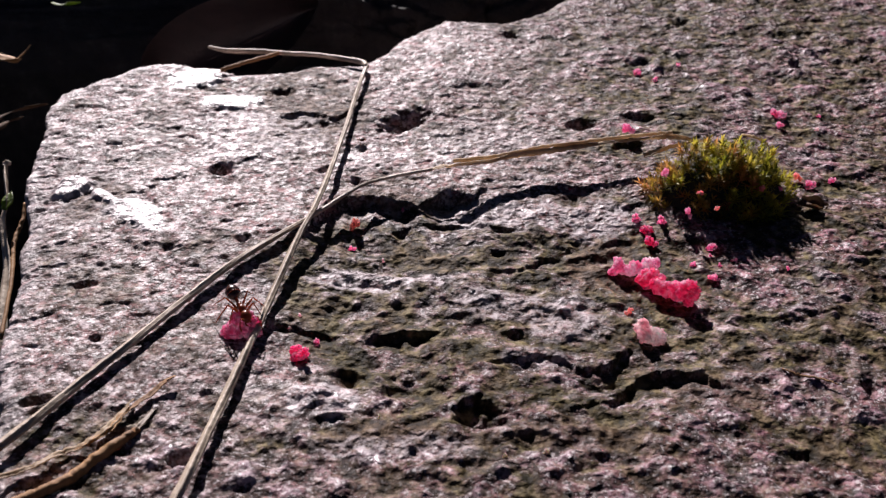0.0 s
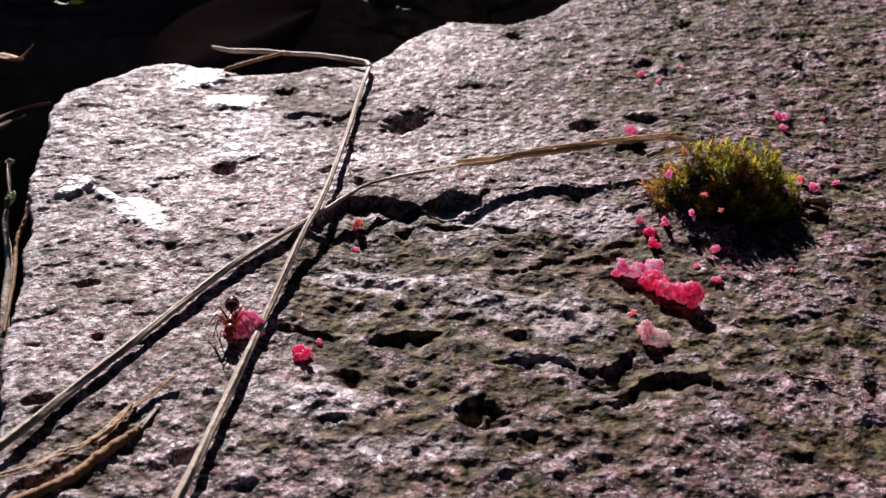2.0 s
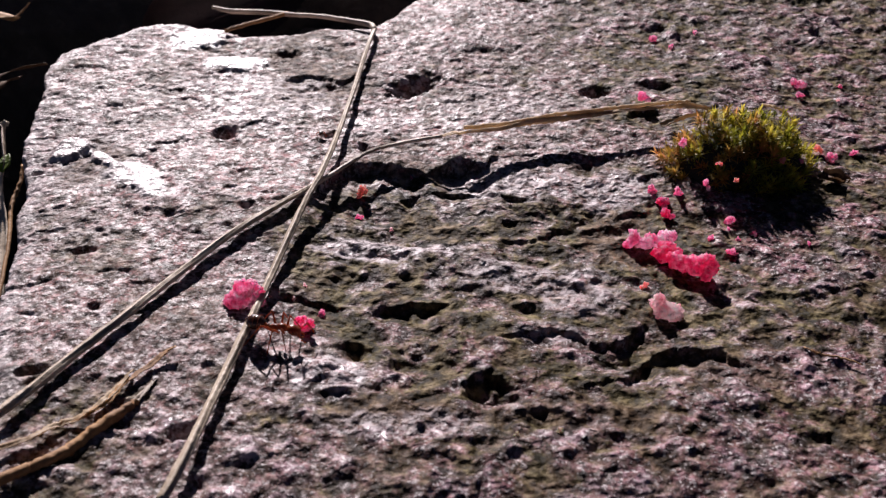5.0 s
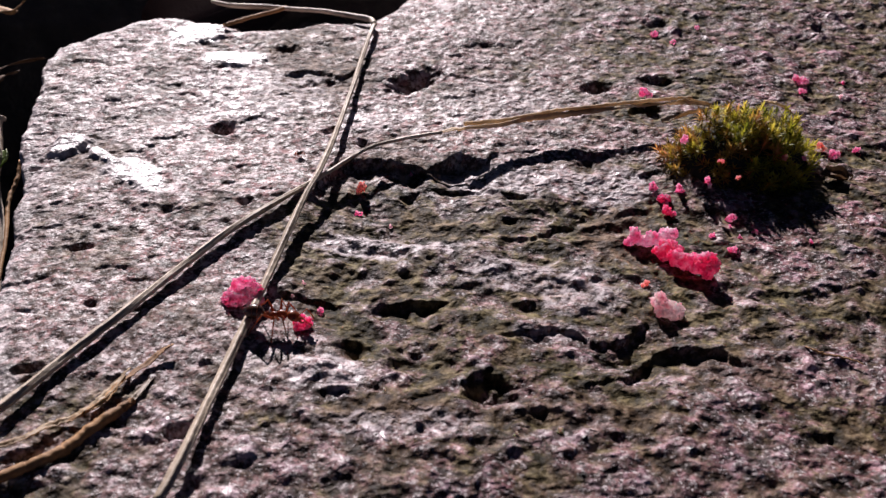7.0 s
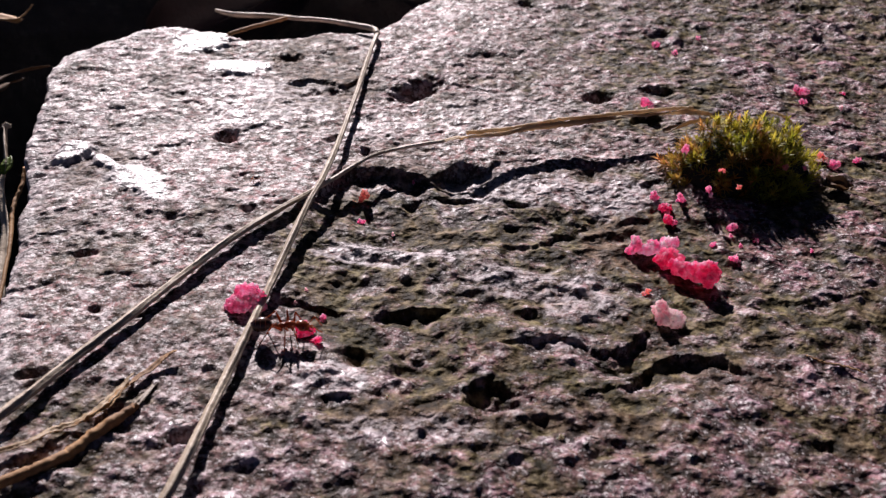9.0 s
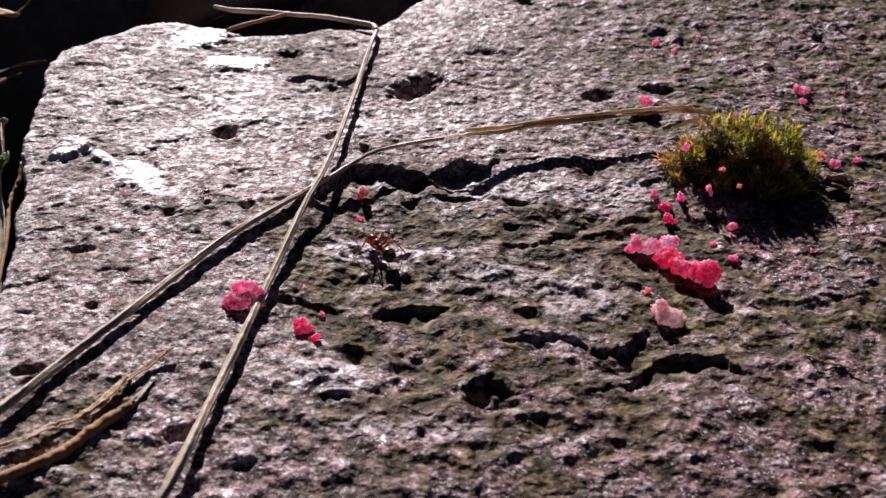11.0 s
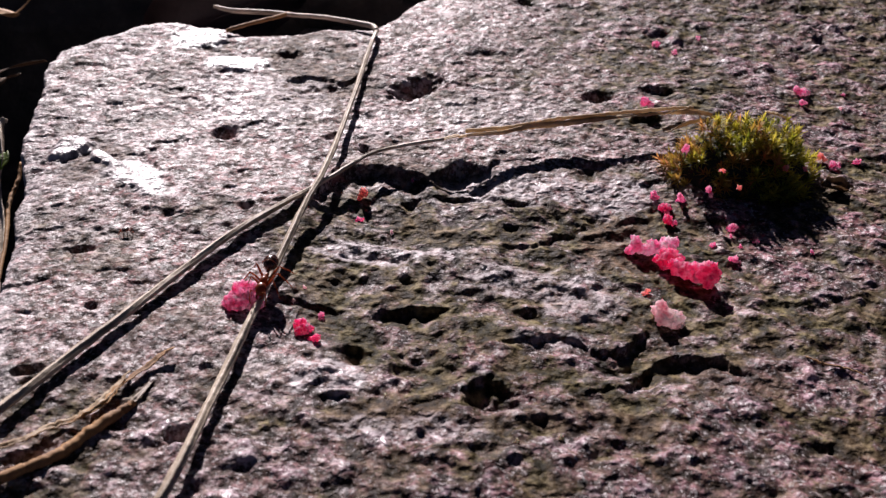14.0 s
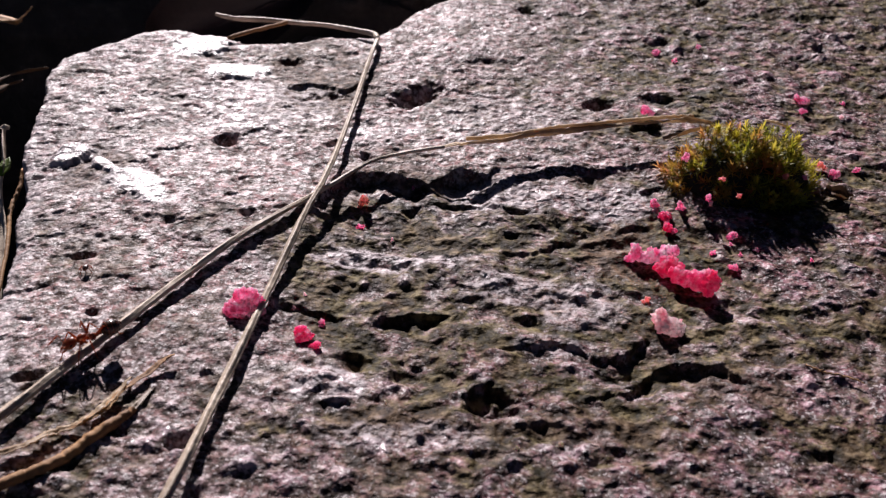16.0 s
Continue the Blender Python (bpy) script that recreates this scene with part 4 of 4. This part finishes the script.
def crumb(x, y, lift, blocks, material, label, seed=0):
    """blocks: size and number of grains of each lump, and its place against the first."""
    rng = random.Random(seed)
    verts, faces = [], []
    for size, lumps, shift in blocks:
        v, f = grains(rng, size, lumps, shift)
        faces += [tuple(q + len(verts) for q in g) for g in f]
        verts += v
    ob = new("crumb", mesh_from("crumb", verts, faces, material))
    ob.matrix_world = pose(x * MM, y * MM, (ground(x, y) + lift) * MM)
    fuse = ob.modifiers.new("fuse", "REMESH")
    fuse.mode, fuse.voxel_size, fuse.use_smooth_shade = "VOXEL", max(0.055, min(0.095, blocks[0][0][0] * 0.045)) * MM, True
    FRESH.append(ob)
    if material is GRIT:
        ob.name = "sand_grain"
        return tagged(ob, label, "sand grain", "sand grains on the slab")
    return tagged(ob, label, "crumb", "pink crumbs on the slab")


def fuse_crumbs():
    """Each crumb's grains become one skin."""
    graph = bpy.context.evaluated_depsgraph_get()
    skins = [bpy.data.meshes.new_from_object(ob.evaluated_get(graph)) for ob in FRESH]
    for ob, skin in zip(FRESH, skins):
        co, way = np.empty(len(skin.vertices) * 3), np.empty(len(skin.vertices) * 3)
        skin.vertices.foreach_get("co", co)
        skin.vertices.foreach_get("normal", way)
        co, way = co.reshape(-1, 3), way.reshape(-1, 3)
        x, y, z = co.T / MM
        swell = np.zeros(len(co))
        for k, (rate, much) in enumerate(((6.1, 0.07), (9.7, 0.06), (15.3, 0.04))):
            swell += much * np.sin(rate * x + 2.1 * np.sin(0.7 * rate * y + k)) * np.sin(rate * y + 1.7 * np.sin(0.8 * rate * z) + 2 * k) * np.sin(rate * z + 1.9 * np.sin(0.6 * rate * x) + k)
        skin.vertices.foreach_set("co", (co + way * (2.0 * swell * MM)[:, None]).ravel())
        skin.update()
        ob.modifiers.clear()
        ob.data = skin
        skin.name = "crumb"


crumb(-20.06, -15.87, -0.12, [((4.6, 2.0, 1.5), 44, (-0.1, 0.0, 0.0)), ((2.6, 1.3, 1.1), 16, (-0.1, 1.3, 0.7)), ((1.5, 1.1, 1.0), 7, (1.0, 0.6, 0.95))], PINK, 'large knobbly bright pink crumb beside the bent straw', 1)
crumb(-14.10, -18.76, -0.12, [((1.85, 1.48, 1.39), 9, (0.0, 0.0, 0.0))], HOT, 'deep pink crumb that the ant feeds on', 2)
LOOSE = crumb(-12.92, -20.29, -0.12, [((0.94, 0.75, 0.66), 4, (0.0, 0.0, 0.0))], HOT, 'small deep pink crumb pulled loose by the ant', 3)
crumb(-12.57, -15.67, -0.12, [((0.8, 0.64, 0.64), 3, (0.0, 0.0, 0.0))], PINK, 'tiny bright pink crumb on the stone', 4)
crumb(-10.46, 6.37, -0.02, [((1.34, 1.18, 1.18), 3, (0.0, 0.0, 0.0))], CORAL, 'coral pink crumb at the flaked edge', 5)
crumb(-10.40, 2.36, -0.12, [((0.91, 0.78, 0.78), 3, (0.0, 0.0, 0.0))], PINK, 'tiny bright pink crumb on the stone', 6)
crumb(19.53, -2.81, -0.12, [((2.28, 1.83, 1.73), 10, (0.0, 0.0, 0.0)), ((2.42, 1.93, 1.53), 10, (1.5, 0.08, 0.03)), ((2.29, 1.83, 1.22), 8, (3.1, 0.06, 0.33))], PINK, 'bright pink crumb broken from the long chunk', 7)
crumb(22.42, -5.62, -0.02, [((3.5, 1.98, 1.8), 18, (0.0, 0.0, 0.0)), ((3.45, 2.28, 2.07), 18, (1.43, -2.03, 0.46)), ((2.69, 2.47, 2.25), 16, (3.07, -3.49, 0.62))], HOT, 'long bright pink chunk in the stone hollow', 8)
crumb(20.31, -14.42, -0.12, [((2.46, 2.16, 1.97), 9, (0.0, 0.0, 0.0)), ((2.22, 1.78, 1.31), 6, (1.3, -0.49, 0.02))], PALE, 'whitish pink translucent crumb on the stone', 9)
crumb(22.15, -14.96, -0.12, [((1.4, 1.12, 0.65), 4, (0.0, 0.0, 0.0))], PALE, 'whitish pink flake beside the pale crumb', 10)
crumb(22.72, 6.78, -0.12, [((1.15, 1.04, 1.04), 4, (0.0, 0.0, 0.0))], PINK, 'bright pink sugary crumb on the stone', 11)
crumb(25.50, 5.84, -0.12, [((1.35, 1.21, 1.21), 3, (0.0, 0.0, 0.0))], PINK, 'pink crumb in the shade of the moss', 12)
crumb(23.71, 4.33, -0.12, [((1.73, 1.39, 0.96), 5, (0.0, 0.0, 0.0))], HOT, 'bright pink sugary crumb on the stone', 13)
crumb(23.97, 2.14, -0.12, [((1.45, 1.16, 1.05), 5, (0.0, 0.0, 0.0))], HOT, 'bright pink sugary crumb on the stone', 14)
crumb(30.38, 1.08, -0.12, [((0.99, 0.89, 0.89), 4, (0.0, 0.0, 0.0))], PINK, 'pink crumb in the shade of the moss', 15)
crumb(29.67, -4.72, -0.12, [((1.21, 0.97, 0.97), 4, (0.0, 0.0, 0.0))], PINK, 'bright pink sugary crumb on the stone', 16)
crumb(27.85, -2.21, -0.12, [((0.64, 0.58, 0.58), 3, (0.0, 0.0, 0.0))], PINK, 'tiny bright pink crumb on the stone', 17)
crumb(32.49, -1.42, -0.12, [((0.65, 0.59, 0.59), 2, (0.0, 0.0, 0.0))], PINK, 'tiny bright pink crumb on the stone', 18)
crumb(37.70, -3.90, -0.12, [((0.52, 0.47, 0.47), 2, (0.0, 0.0, 0.0))], PINK, 'tiny bright pink crumb on the stone', 19)
crumb(29.90, -0.69, -0.12, [((0.52, 0.42, 0.42), 1, (0.0, 0.0, 0.0))], PINK, 'tiny bright pink crumb on the stone', 20)
crumb(30.58, -2.43, -0.12, [((0.45, 0.41, 0.41), 1, (0.0, 0.0, 0.0))], PINK, 'tiny bright pink crumb on the stone', 21)
crumb(26.36, 10.95, 3.28, [((0.96, 0.77, 0.77), 3, (0.0, 0.0, 0.0))], PINK, 'pink crumb caught in the moss', 22)
crumb(37.57, 7.75, 3.48, [((0.9, 0.77, 0.77), 2, (0.0, 0.0, 0.0))], CORAL, 'pale pink crumb caught in the moss', 23)
crumb(39.83, 9.22, 2.48, [((0.84, 0.67, 0.67), 2, (0.0, 0.0, 0.0))], PINK, 'pink crumb caught in the moss', 24)
crumb(29.28, 4.60, 4.48, [((0.93, 0.74, 0.53), 2, (0.0, 0.0, 0.0))], CORAL, 'pale pink crumb caught in the moss', 25)
crumb(28.15, 4.37, 1.88, [((0.87, 0.75, 0.75), 2, (0.0, 0.0, 0.0))], PINK, 'pink crumb caught in the moss', 26)
crumb(31.00, 3.58, 3.08, [((0.66, 0.6, 0.6), 2, (0.0, 0.0, 0.0))], CORAL, 'pale pink crumb caught in the moss', 27)
crumb(45.49, 15.10, -0.12, [((1.49, 1.19, 1.07), 5, (0.0, 0.0, 0.0))], PINK, 'bright pink sugary crumb on the stone', 28)
crumb(48.70, 16.01, -0.12, [((0.98, 0.78, 0.66), 3, (0.0, 0.0, 0.0))], PINK, 'tiny bright pink crumb on the stone', 29)
crumb(44.35, 16.09, 0.28, [((1.19, 0.95, 0.71), 3, (0.0, 0.0, 0.0))], CORAL, 'tiny bright pink crumb on the stone', 30)
crumb(46.8, 35.2, -0.12, [((1.85, 1.5, 1.15), 4, (0.0, 0.0, 0.0))], PINK, 'bright pink sugary crumb on the stone', 31)
crumb(46.07, 31.84, -0.12, [((1.39, 1.11, 0.85), 3, (0.0, 0.0, 0.0))], PINK, 'tiny bright pink crumb on the stone', 32)
crumb(52.70, 35.13, -0.12, [((1.1, 0.88, 0.74), 2, (0.0, 0.0, 0.0))], PINK, 'tiny bright pink crumb on the stone', 33)
crumb(50.92, 30.29, -0.12, [((0.74, 0.66, 0.66), 2, (0.0, 0.0, 0.0))], PALE, 'tiny bright pink crumb on the stone', 34)
crumb(29.58, 50.50, -0.12, [((1.24, 0.99, 0.85), 2, (0.0, 0.0, 0.0))], PINK, 'tiny bright pink crumb on the stone', 35)
crumb(31.94, 48.46, -0.12, [((0.97, 0.77, 0.7), 2, (0.0, 0.0, 0.0))], PINK, 'tiny bright pink crumb on the stone', 36)
crumb(36.09, 53.11, -0.12, [((0.9, 0.8, 0.8), 2, (0.0, 0.0, 0.0))], PINK, 'tiny bright pink crumb on the stone', 37)
crumb(24.7, 27.2, 0.48, [((1.98, 1.58, 0.91), 3, (0.0, 0.0, 0.0))], PINK, 'bright pink sugary crumb on the stone', 38)
crumb(19.44, -10.59, -0.12, [((1.02, 0.81, 0.58), 3, (0.0, 0.0, 0.0))], CORAL, 'tiny bright pink crumb on the stone', 39)
crumb(-14.80, -12.01, -0.12, [((0.41, 0.37, 0.37), 1, (0.0, 0.0, 0.0))], PALE, 'tiny bright pink crumb on the stone', 40)
crumb(-15.65, -13.91, -0.12, [((0.35, 0.31, 0.31), 1, (0.0, 0.0, 0.0))], PALE, 'tiny bright pink crumb on the stone', 41)
crumb(-4.92, 10.67, -0.12, [((0.55, 0.44, 0.44), 1, (0.0, 0.0, 0.0))], PINK, 'tiny bright pink crumb on the stone', 42)
crumb(-6.78, -0.09, -0.12, [((0.45, 0.36, 0.36), 1, (0.0, 0.0, 0.0))], PALE, 'tiny bright pink crumb on the stone', 43)
crumb(-5.82, -27.89, -0.12, [((0.67, 0.54, 0.46), 2, (0.0, 0.0, 0.0))], GRIT, 'tiny pale sand grain on the stone', 44)
crumb(8.88, -32.79, -0.12, [((0.7, 0.56, 0.36), 2, (0.0, 0.0, 0.0))], GRIT, 'tiny pale sand grain on the stone', 45)
crumb(5.28, -33.50, -0.12, [((0.49, 0.4, 0.32), 1, (0.0, 0.0, 0.0))], GRIT, 'tiny pale sand grain on the stone', 46)
crumb(39.08, 14.16, 2.38, [((0.58, 0.46, 0.46), 1, (0.0, 0.0, 0.0))], GRIT, 'tiny pale sand grain on the stone', 47)
fuse_crumbs()


# ---- the ant ----
ANT = 1.12  # size against a body of 5.2 mm


def blob(parts, detail=3):
    """Ellipsoids in one mesh: centre, half axes, tilt about y in degrees."""
    verts, faces = [], []
    base_verts, base_faces = ball(detail)
    for centre, half, tilt in parts:
        i, turn = len(verts), Euler((0, radians(tilt), 0)).to_matrix()
        for v in base_verts:
            p = turn @ Vector((v.x * half[0], v.y * half[1], v.z * half[2])) + Vector(centre)
            verts.append(tuple(p * ANT))
        faces += [tuple(q + i for q in f) for f in base_faces]
    return verts, faces


def limb(points, radii, detail=5):
    line = curve_through([(*p, r) for p, r in zip(points, radii)], detail)
    verts, faces = swept(line[:, :3] * ANT, line[:, 3] * ANT, ROUND[::2])
    return verts, faces


def build_ant():
    ant = new("ant")
    part("mesosoma", mesh_from("mesosoma", *blob([((0.45, 0, 1.15), (0.50, 0.34, 0.36), 12), ((-0.15, 0, 1.05), (0.45, 0.26, 0.27), 4), ((-0.5, 0, 0.98), (0.24, 0.22, 0.24), 0)]), RED_CUTICLE), ant)
    part("petiole", mesh_from("petiole", *blob([((-0.82, 0, 0.99), (0.20, 0.13, 0.16), 0), ((-0.80, 0, 1.15), (0.09, 0.14, 0.14), 0), ((-1.10, 0, 1.03), (0.17, 0.18, 0.19), 0)]), RED_CUTICLE), ant)
    gaster = part("gaster", mesh_from("gaster", *blob([((-1.95, 0, 1.15), (0.86, 0.66, 0.64), -6), ((-2.62, 0, 1.23), (0.26, 0.24, 0.24), 0)], 4), DARK_CUTICLE), ant, "glossy blackish gaster")
    for k in range(3):
        ring = [(-1.55 - 0.42 * k, 0.675 * math.cos(a) * (1, 0.97, 0.74)[k], 1.15 + 0.035 * k + 0.655 * math.sin(a) * (1, 0.97, 0.74)[k]) for a in np.linspace(0, 2 * math.pi, 25)]
        part("segment_rim", mesh_from("segment_rim", *limb(ring, [0.022] * 25, 1), RED_CUTICLE), gaster)
    head = part("head", mesh_from("head", *blob([((1.42, 0, 1.05), (0.60, 0.50, 0.42), 22), ((1.72, 0, 0.89), (0.30, 0.34, 0.26), 30), ((0.93, 0, 1.11), (0.14, 0.14, 0.14), 0)], 4), RED_CUTICLE), ant, "red-brown head")
    for s in (-1, 1):
        part("eye", mesh_from("eye", *blob([((1.50, s * 0.45, 1.13), (0.11, 0.07, 0.10), 0)], 2), EYE), head)
        part("mandible", mesh_from("mandible", *limb([(1.88, s * 0.22, 0.77), (2.10, s * 0.26, 0.67), (2.28, s * 0.06, 0.61)], [0.09, 0.08, 0.03]), RED_CUTICLE), head)
    limbs = []
    for s in (-1, 1):
        hip = Vector((1.80, s * 0.14, 1.05)) * ANT * MM
        feeler = part("antenna", mesh_from("antenna", *limb([(0, 0, 0), (0.42, s * 0.48, 0.42), (0.50, s * 0.56, 0.44), (0.85, s * 0.66, -0.05), (1.18, s * 0.60, -0.42)], [0.045, 0.04, 0.045, 0.05, 0.06]), LEG_CUTICLE), ant)
        feeler.location = hip
        limbs.append((feeler, hip, s, 0))
        plan = (((0.62, 0.22), (0.75, 0.95), (1.25, 1.62), 2.0), ((0.18, 0.24), (0.10, 1.20), (0.00, 2.35), 2.6), ((-0.22, 0.22), (-0.95, 1.05), (-2.15, 1.85), 3.0))
        for k, ((hx, hy), (kx, ky), (fx, fy), far) in enumerate(plan):
            root = Vector((hx, s * hy, 0.86))
            knee, foot = Vector((kx, s * ky, 1.72)) - root, Vector((fx, s * fy, 0.05)) - root
            ankle = knee.lerp(foot, 0.68) + Vector((0, 0, 0.05))
            toe = foot + Vector((foot.x - knee.x, foot.y - knee.y, 0)) * 0.18
            line = [(0, 0, 0), tuple(knee * 0.12 - Vector((0, 0, 0.12))), tuple(knee * 0.55), tuple(knee), tuple(knee.lerp(ankle, 0.15)), tuple(ankle), tuple(foot), tuple(toe)]
            leg = part("leg", mesh_from("leg", *limb(line, [0.13, 0.12, 0.10, 0.06, 0.06, 0.05, 0.028, 0.022]), LEG_CUTICLE), ant)
            leg.location = root * ANT * MM
            limbs.append((leg, root * ANT * MM, s, k + 1))
    tagged(ant, "small red-brown ant with a dark glossy gaster", "ant")
    return ant, limbs


ant, limbs = build_ant()

# seconds, place under the thorax in millimetres, lift of the feet, heading and pitch in degrees
ANT_PATH = [
    (0, -20.40, -13.68, 0.81, -61, 8),
    (0.3, -20.31, -13.90, 0.80, -67, 8),
    (0.9, -20.28, -14.20, 0.81, -74, 8),
    (1.2, -19.99, -14.71, 0.84, -83, 8),
    (1.5, -20.68, -14.67, 0.62, -91, 8),
    (1.8, -21.17, -15.35, 0.45, -87, 6),
    (2.4, -21.47, -15.41, 0.36, -82, 4),
    (3, -21.73, -15.01, 0.36, -88, 4),
    (3.3, -21.91, -15.21, 0.25, -82, 2),
    (3.5, -21.20, -17.46, 0.25, -73, 0),
    (3.65, -20.06, -19.10, 0.23, -48, 0),
    (3.9, -17.47, -20.55, 0.20, -20, 0),
    (4.2, -16.67, -20.95, 0.26, -9, 0),
    (4.6, -16.08, -21.10, 0.19, -16, 0),
    (7, -16.21, -19.33, 0.08, -7, 0),
    (7.5, -16.22, -19.25, 0.08, -5, 0),
    (8, -16.28, -19.40, 0.11, -5, 0),
    (8.5, -16.02, -19.29, 0.05, -4, 0),
    (9, -15.62, -19.97, 0.07, 2, 0),
    (9.3, -15.64, -19.72, -0.03, 8, 0),
    (10, -14.14, -18.07, -0.69, 49, 0),
    (10.3, -12.67, -15.84, -1.19, 65, 0),
    (10.7, -8.63, -9.18, -1.44, 81, 0),
    (11, -7.83, -4.80, -1.33, 121, 0),
    (11.3, -8.41, -2.75, -1.52, 124, 0),
    (11.4, -10.87, -4.44, -1.20, 175, 0),
    (11.5, -12.39, -4.27, -1.16, 178, 0),
    (11.6, -14.26, -5.90, -1.06, 204, 0),
    (11.8, -18.70, -10.56, 0.25, 211, 0),
    (12, -19.55, -12.04, 0.69, 213, 5),
    (12.5, -19.92, -12.48, 0.81, 220, 6),
    (12.8, -20.16, -12.86, 0.82, 228, 6),
    (13.1, -20.39, -13.24, 0.82, 237, 8),
    (13.4, -19.31, -13.92, 0.85, 269, 8),
    (13.7, -18.45, -13.81, 0.79, 276, 6),
    (14, -18.16, -13.75, 0.76, 263, 6),
    (14.3, -18.03, -14.01, 0.71, 254, 6),
    (14.6, -17.98, -14.40, 0.72, 241, 6),
    (14.9, -18.20, -14.95, 0.88, 228, 6),
    (15.1, -18.93, -15.98, 1.31, 216, 4),
    (15.3, -20.10, -17.07, 1.41, 209, 4),
    (15.5, -23.00, -17.47, 0.31, 216, 4),
    (15.7, -27.13, -18.67, 0.33, 196, 0),
    (15.8, -28.90, -19.16, 0.56, 203, 0),
    (16, -32.75, -22.87, 0.96, 218, 0),
]


# ---- the mite ----
MITE_CUTICLE = cuticle_material("mite_cuticle", (0.020, 0.006, 0.004), (0.075, 0.018, 0.010), 0.4)


def build_mite():
    """A round body on eight thin arched legs, in millimetres."""
    mite = new("mite")
    verts, faces = ball(3)
    part("body", mesh_from("body", [(0.40 * v.x * (1 - 0.12 * v.x), 0.30 * v.y, 0.52 + 0.23 * v.z) for v in verts], faces, MITE_CUTICLE), mite)
    part("mouthparts", mesh_from("mouthparts", [(0.42 + 0.12 * v.x, 0.09 * v.y, 0.46 + 0.07 * v.z) for v in verts], faces, LEG_CUTICLE), mite)
    legs = []
    for s in (-1, 1):
        for k, turn in enumerate((32, 68, 112, 146)):
            c, d = math.cos(radians(turn)), s * math.sin(radians(turn))
            root = Vector((0.20 * c, 0.18 * d, 0.46))
            line = [(0, 0, 0, 0.045), (0.22 * c, 0.22 * d, 0.10, 0.042), (0.40 * c, 0.40 * d, -0.06, 0.034), (0.58 * c, 0.58 * d, -0.46, 0.022)]
            line = curve_through(line, 5)
            leg = part("leg", mesh_from("leg", *swept(line[:, :3], line[:, 3], ROUND[::2]), LEG_CUTICLE), mite)
            leg.location = root * MM
            legs.append((leg, root * MM, s, k))
    return tagged(mite, "tiny dark red mite creeping over the stone", "mite"), legs


mite, mite_legs = build_mite()

# seconds, place in millimetres, heading in degrees
MITE_PATH = [
    (0, -10.81, 26.56, -166),
    (0.8, -11.59, 26.47, -169),
    (1.6, -12.05, 26.24, -137),
    (2.4, -13.28, 26.10, -119),
    (3.0, -13.51, 24.68, -115),
    (3.6, -14.28, 22.24, -118),
    (4.0, -15.47, 21.42, -111),
    (4.4, -15.93, 20.06, -108),
    (6.8, -17.69, 13.54, -113),
    (7.2, -18.56, 11.98, -118),
    (7.6, -19.80, 10.77, -126),
    (8.0, -20.24, 8.80, -134),
    (8.4, -21.25, 8.31, -163),
    (8.8, -21.97, 8.51, -162),
    (9.0, -22.76, 8.04, -137),
    (9.2, -23.57, 7.55, -136),
    (11.3, -28.23, 2.67, -136),
    (11.5, -28.86, 2.21, -146),
    (11.8, -29.36, 2.03, -150),
    (12.0, -30.14, 1.38, -132),
    (12.3, -31.11, 0.91, -127),
    (12.6, -31.38, -0.19, -123),
    (13.0, -32.27, -1.44, -129),
    (13.4, -33.21, -2.39, -123),
    (13.8, -34.08, -3.52, -122),
    (14.2, -34.50, -4.83, -133),
    (14.6, -35.03, -5.34, -149),
    (15.0, -36.33, -5.93, -127),
    (15.2, -36.84, -6.21, -104),
    (15.4, -36.82, -7.71, -87),
    (15.6, -36.96, -8.55, -90),
    (15.8, -36.68, -9.43, -85),
    (16.0, -36.80, -10.31, -97),
]


def motions():
    walk(ant, [(t, pose(x * MM, y * MM, z * MM, 0, tip, turn)) for t, x, y, z, turn, tip in ANT_PATH])
    times = [r[0] for r in ANT_PATH]
    px, py, pt = ([r[k] for r in ANT_PATH] for k in (1, 2, 4))
    steps = np.round(np.arange(0, 16.001, 0.0667), 4)
    pace = np.hypot(np.gradient(np.interp(steps, times, px), steps), np.gradient(np.interp(steps, times, py), steps))
    pace = pace + 0.04 * np.abs(np.gradient(np.interp(steps, times, np.unwrap(pt, period=360)), steps))
    for ob, hip, side, k in limbs:
        keys = []
        for t, v in zip(steps, pace):
            if k == 0:
                yaw, dip = 14 * math.sin(5.1 * t + side) + 6 * math.sin(11 * t), 10 * math.sin(6.3 * t + 2 * side)
            else:
                beat = 2 * math.pi * 3.4 * t + (math.pi if (k + (side > 0)) % 2 else 0)
                reach = min(24, 3 * v) + (1.5 if v < 1 else 0)
                yaw, dip = side * reach * math.sin(beat), 0.0
                if v < 1:
                    yaw = side * 3 * math.sin(1.9 * t + 2 * k + side)
            keys.append((float(t), pose(*hip, 0, dip, yaw)))
        walk(ob, keys)
    walk(mite, [(t, pose(x * MM, y * MM, (ground(x, y) + 0.02) * MM, 0, 0, turn)) for t, x, y, turn in MITE_PATH])
    for leg, root, side, k in mite_legs:
        walk(leg, [(float(t), pose(*root, 0, 0, 14 * math.sin(9.2 * t + math.pi * ((k + (side > 0)) % 2)))) for t in np.arange(0, 16.01, 0.1)])
    rest = Matrix(LOOSE.matrix_world)
    x, y, z = rest.translation
    walk(LOOSE, [(0, pose(x - 0.0007, y + 0.0008, z + 0.0007, 0, 0, 40)), (8.4, pose(x - 0.0007, y + 0.0008, z + 0.0007, 0, 0, 40)), (8.75, pose(x - 0.0002, y + 0.0003, z + 0.0005, 0, 0, 15)), (9.0, rest), (16, rest)])


motions()
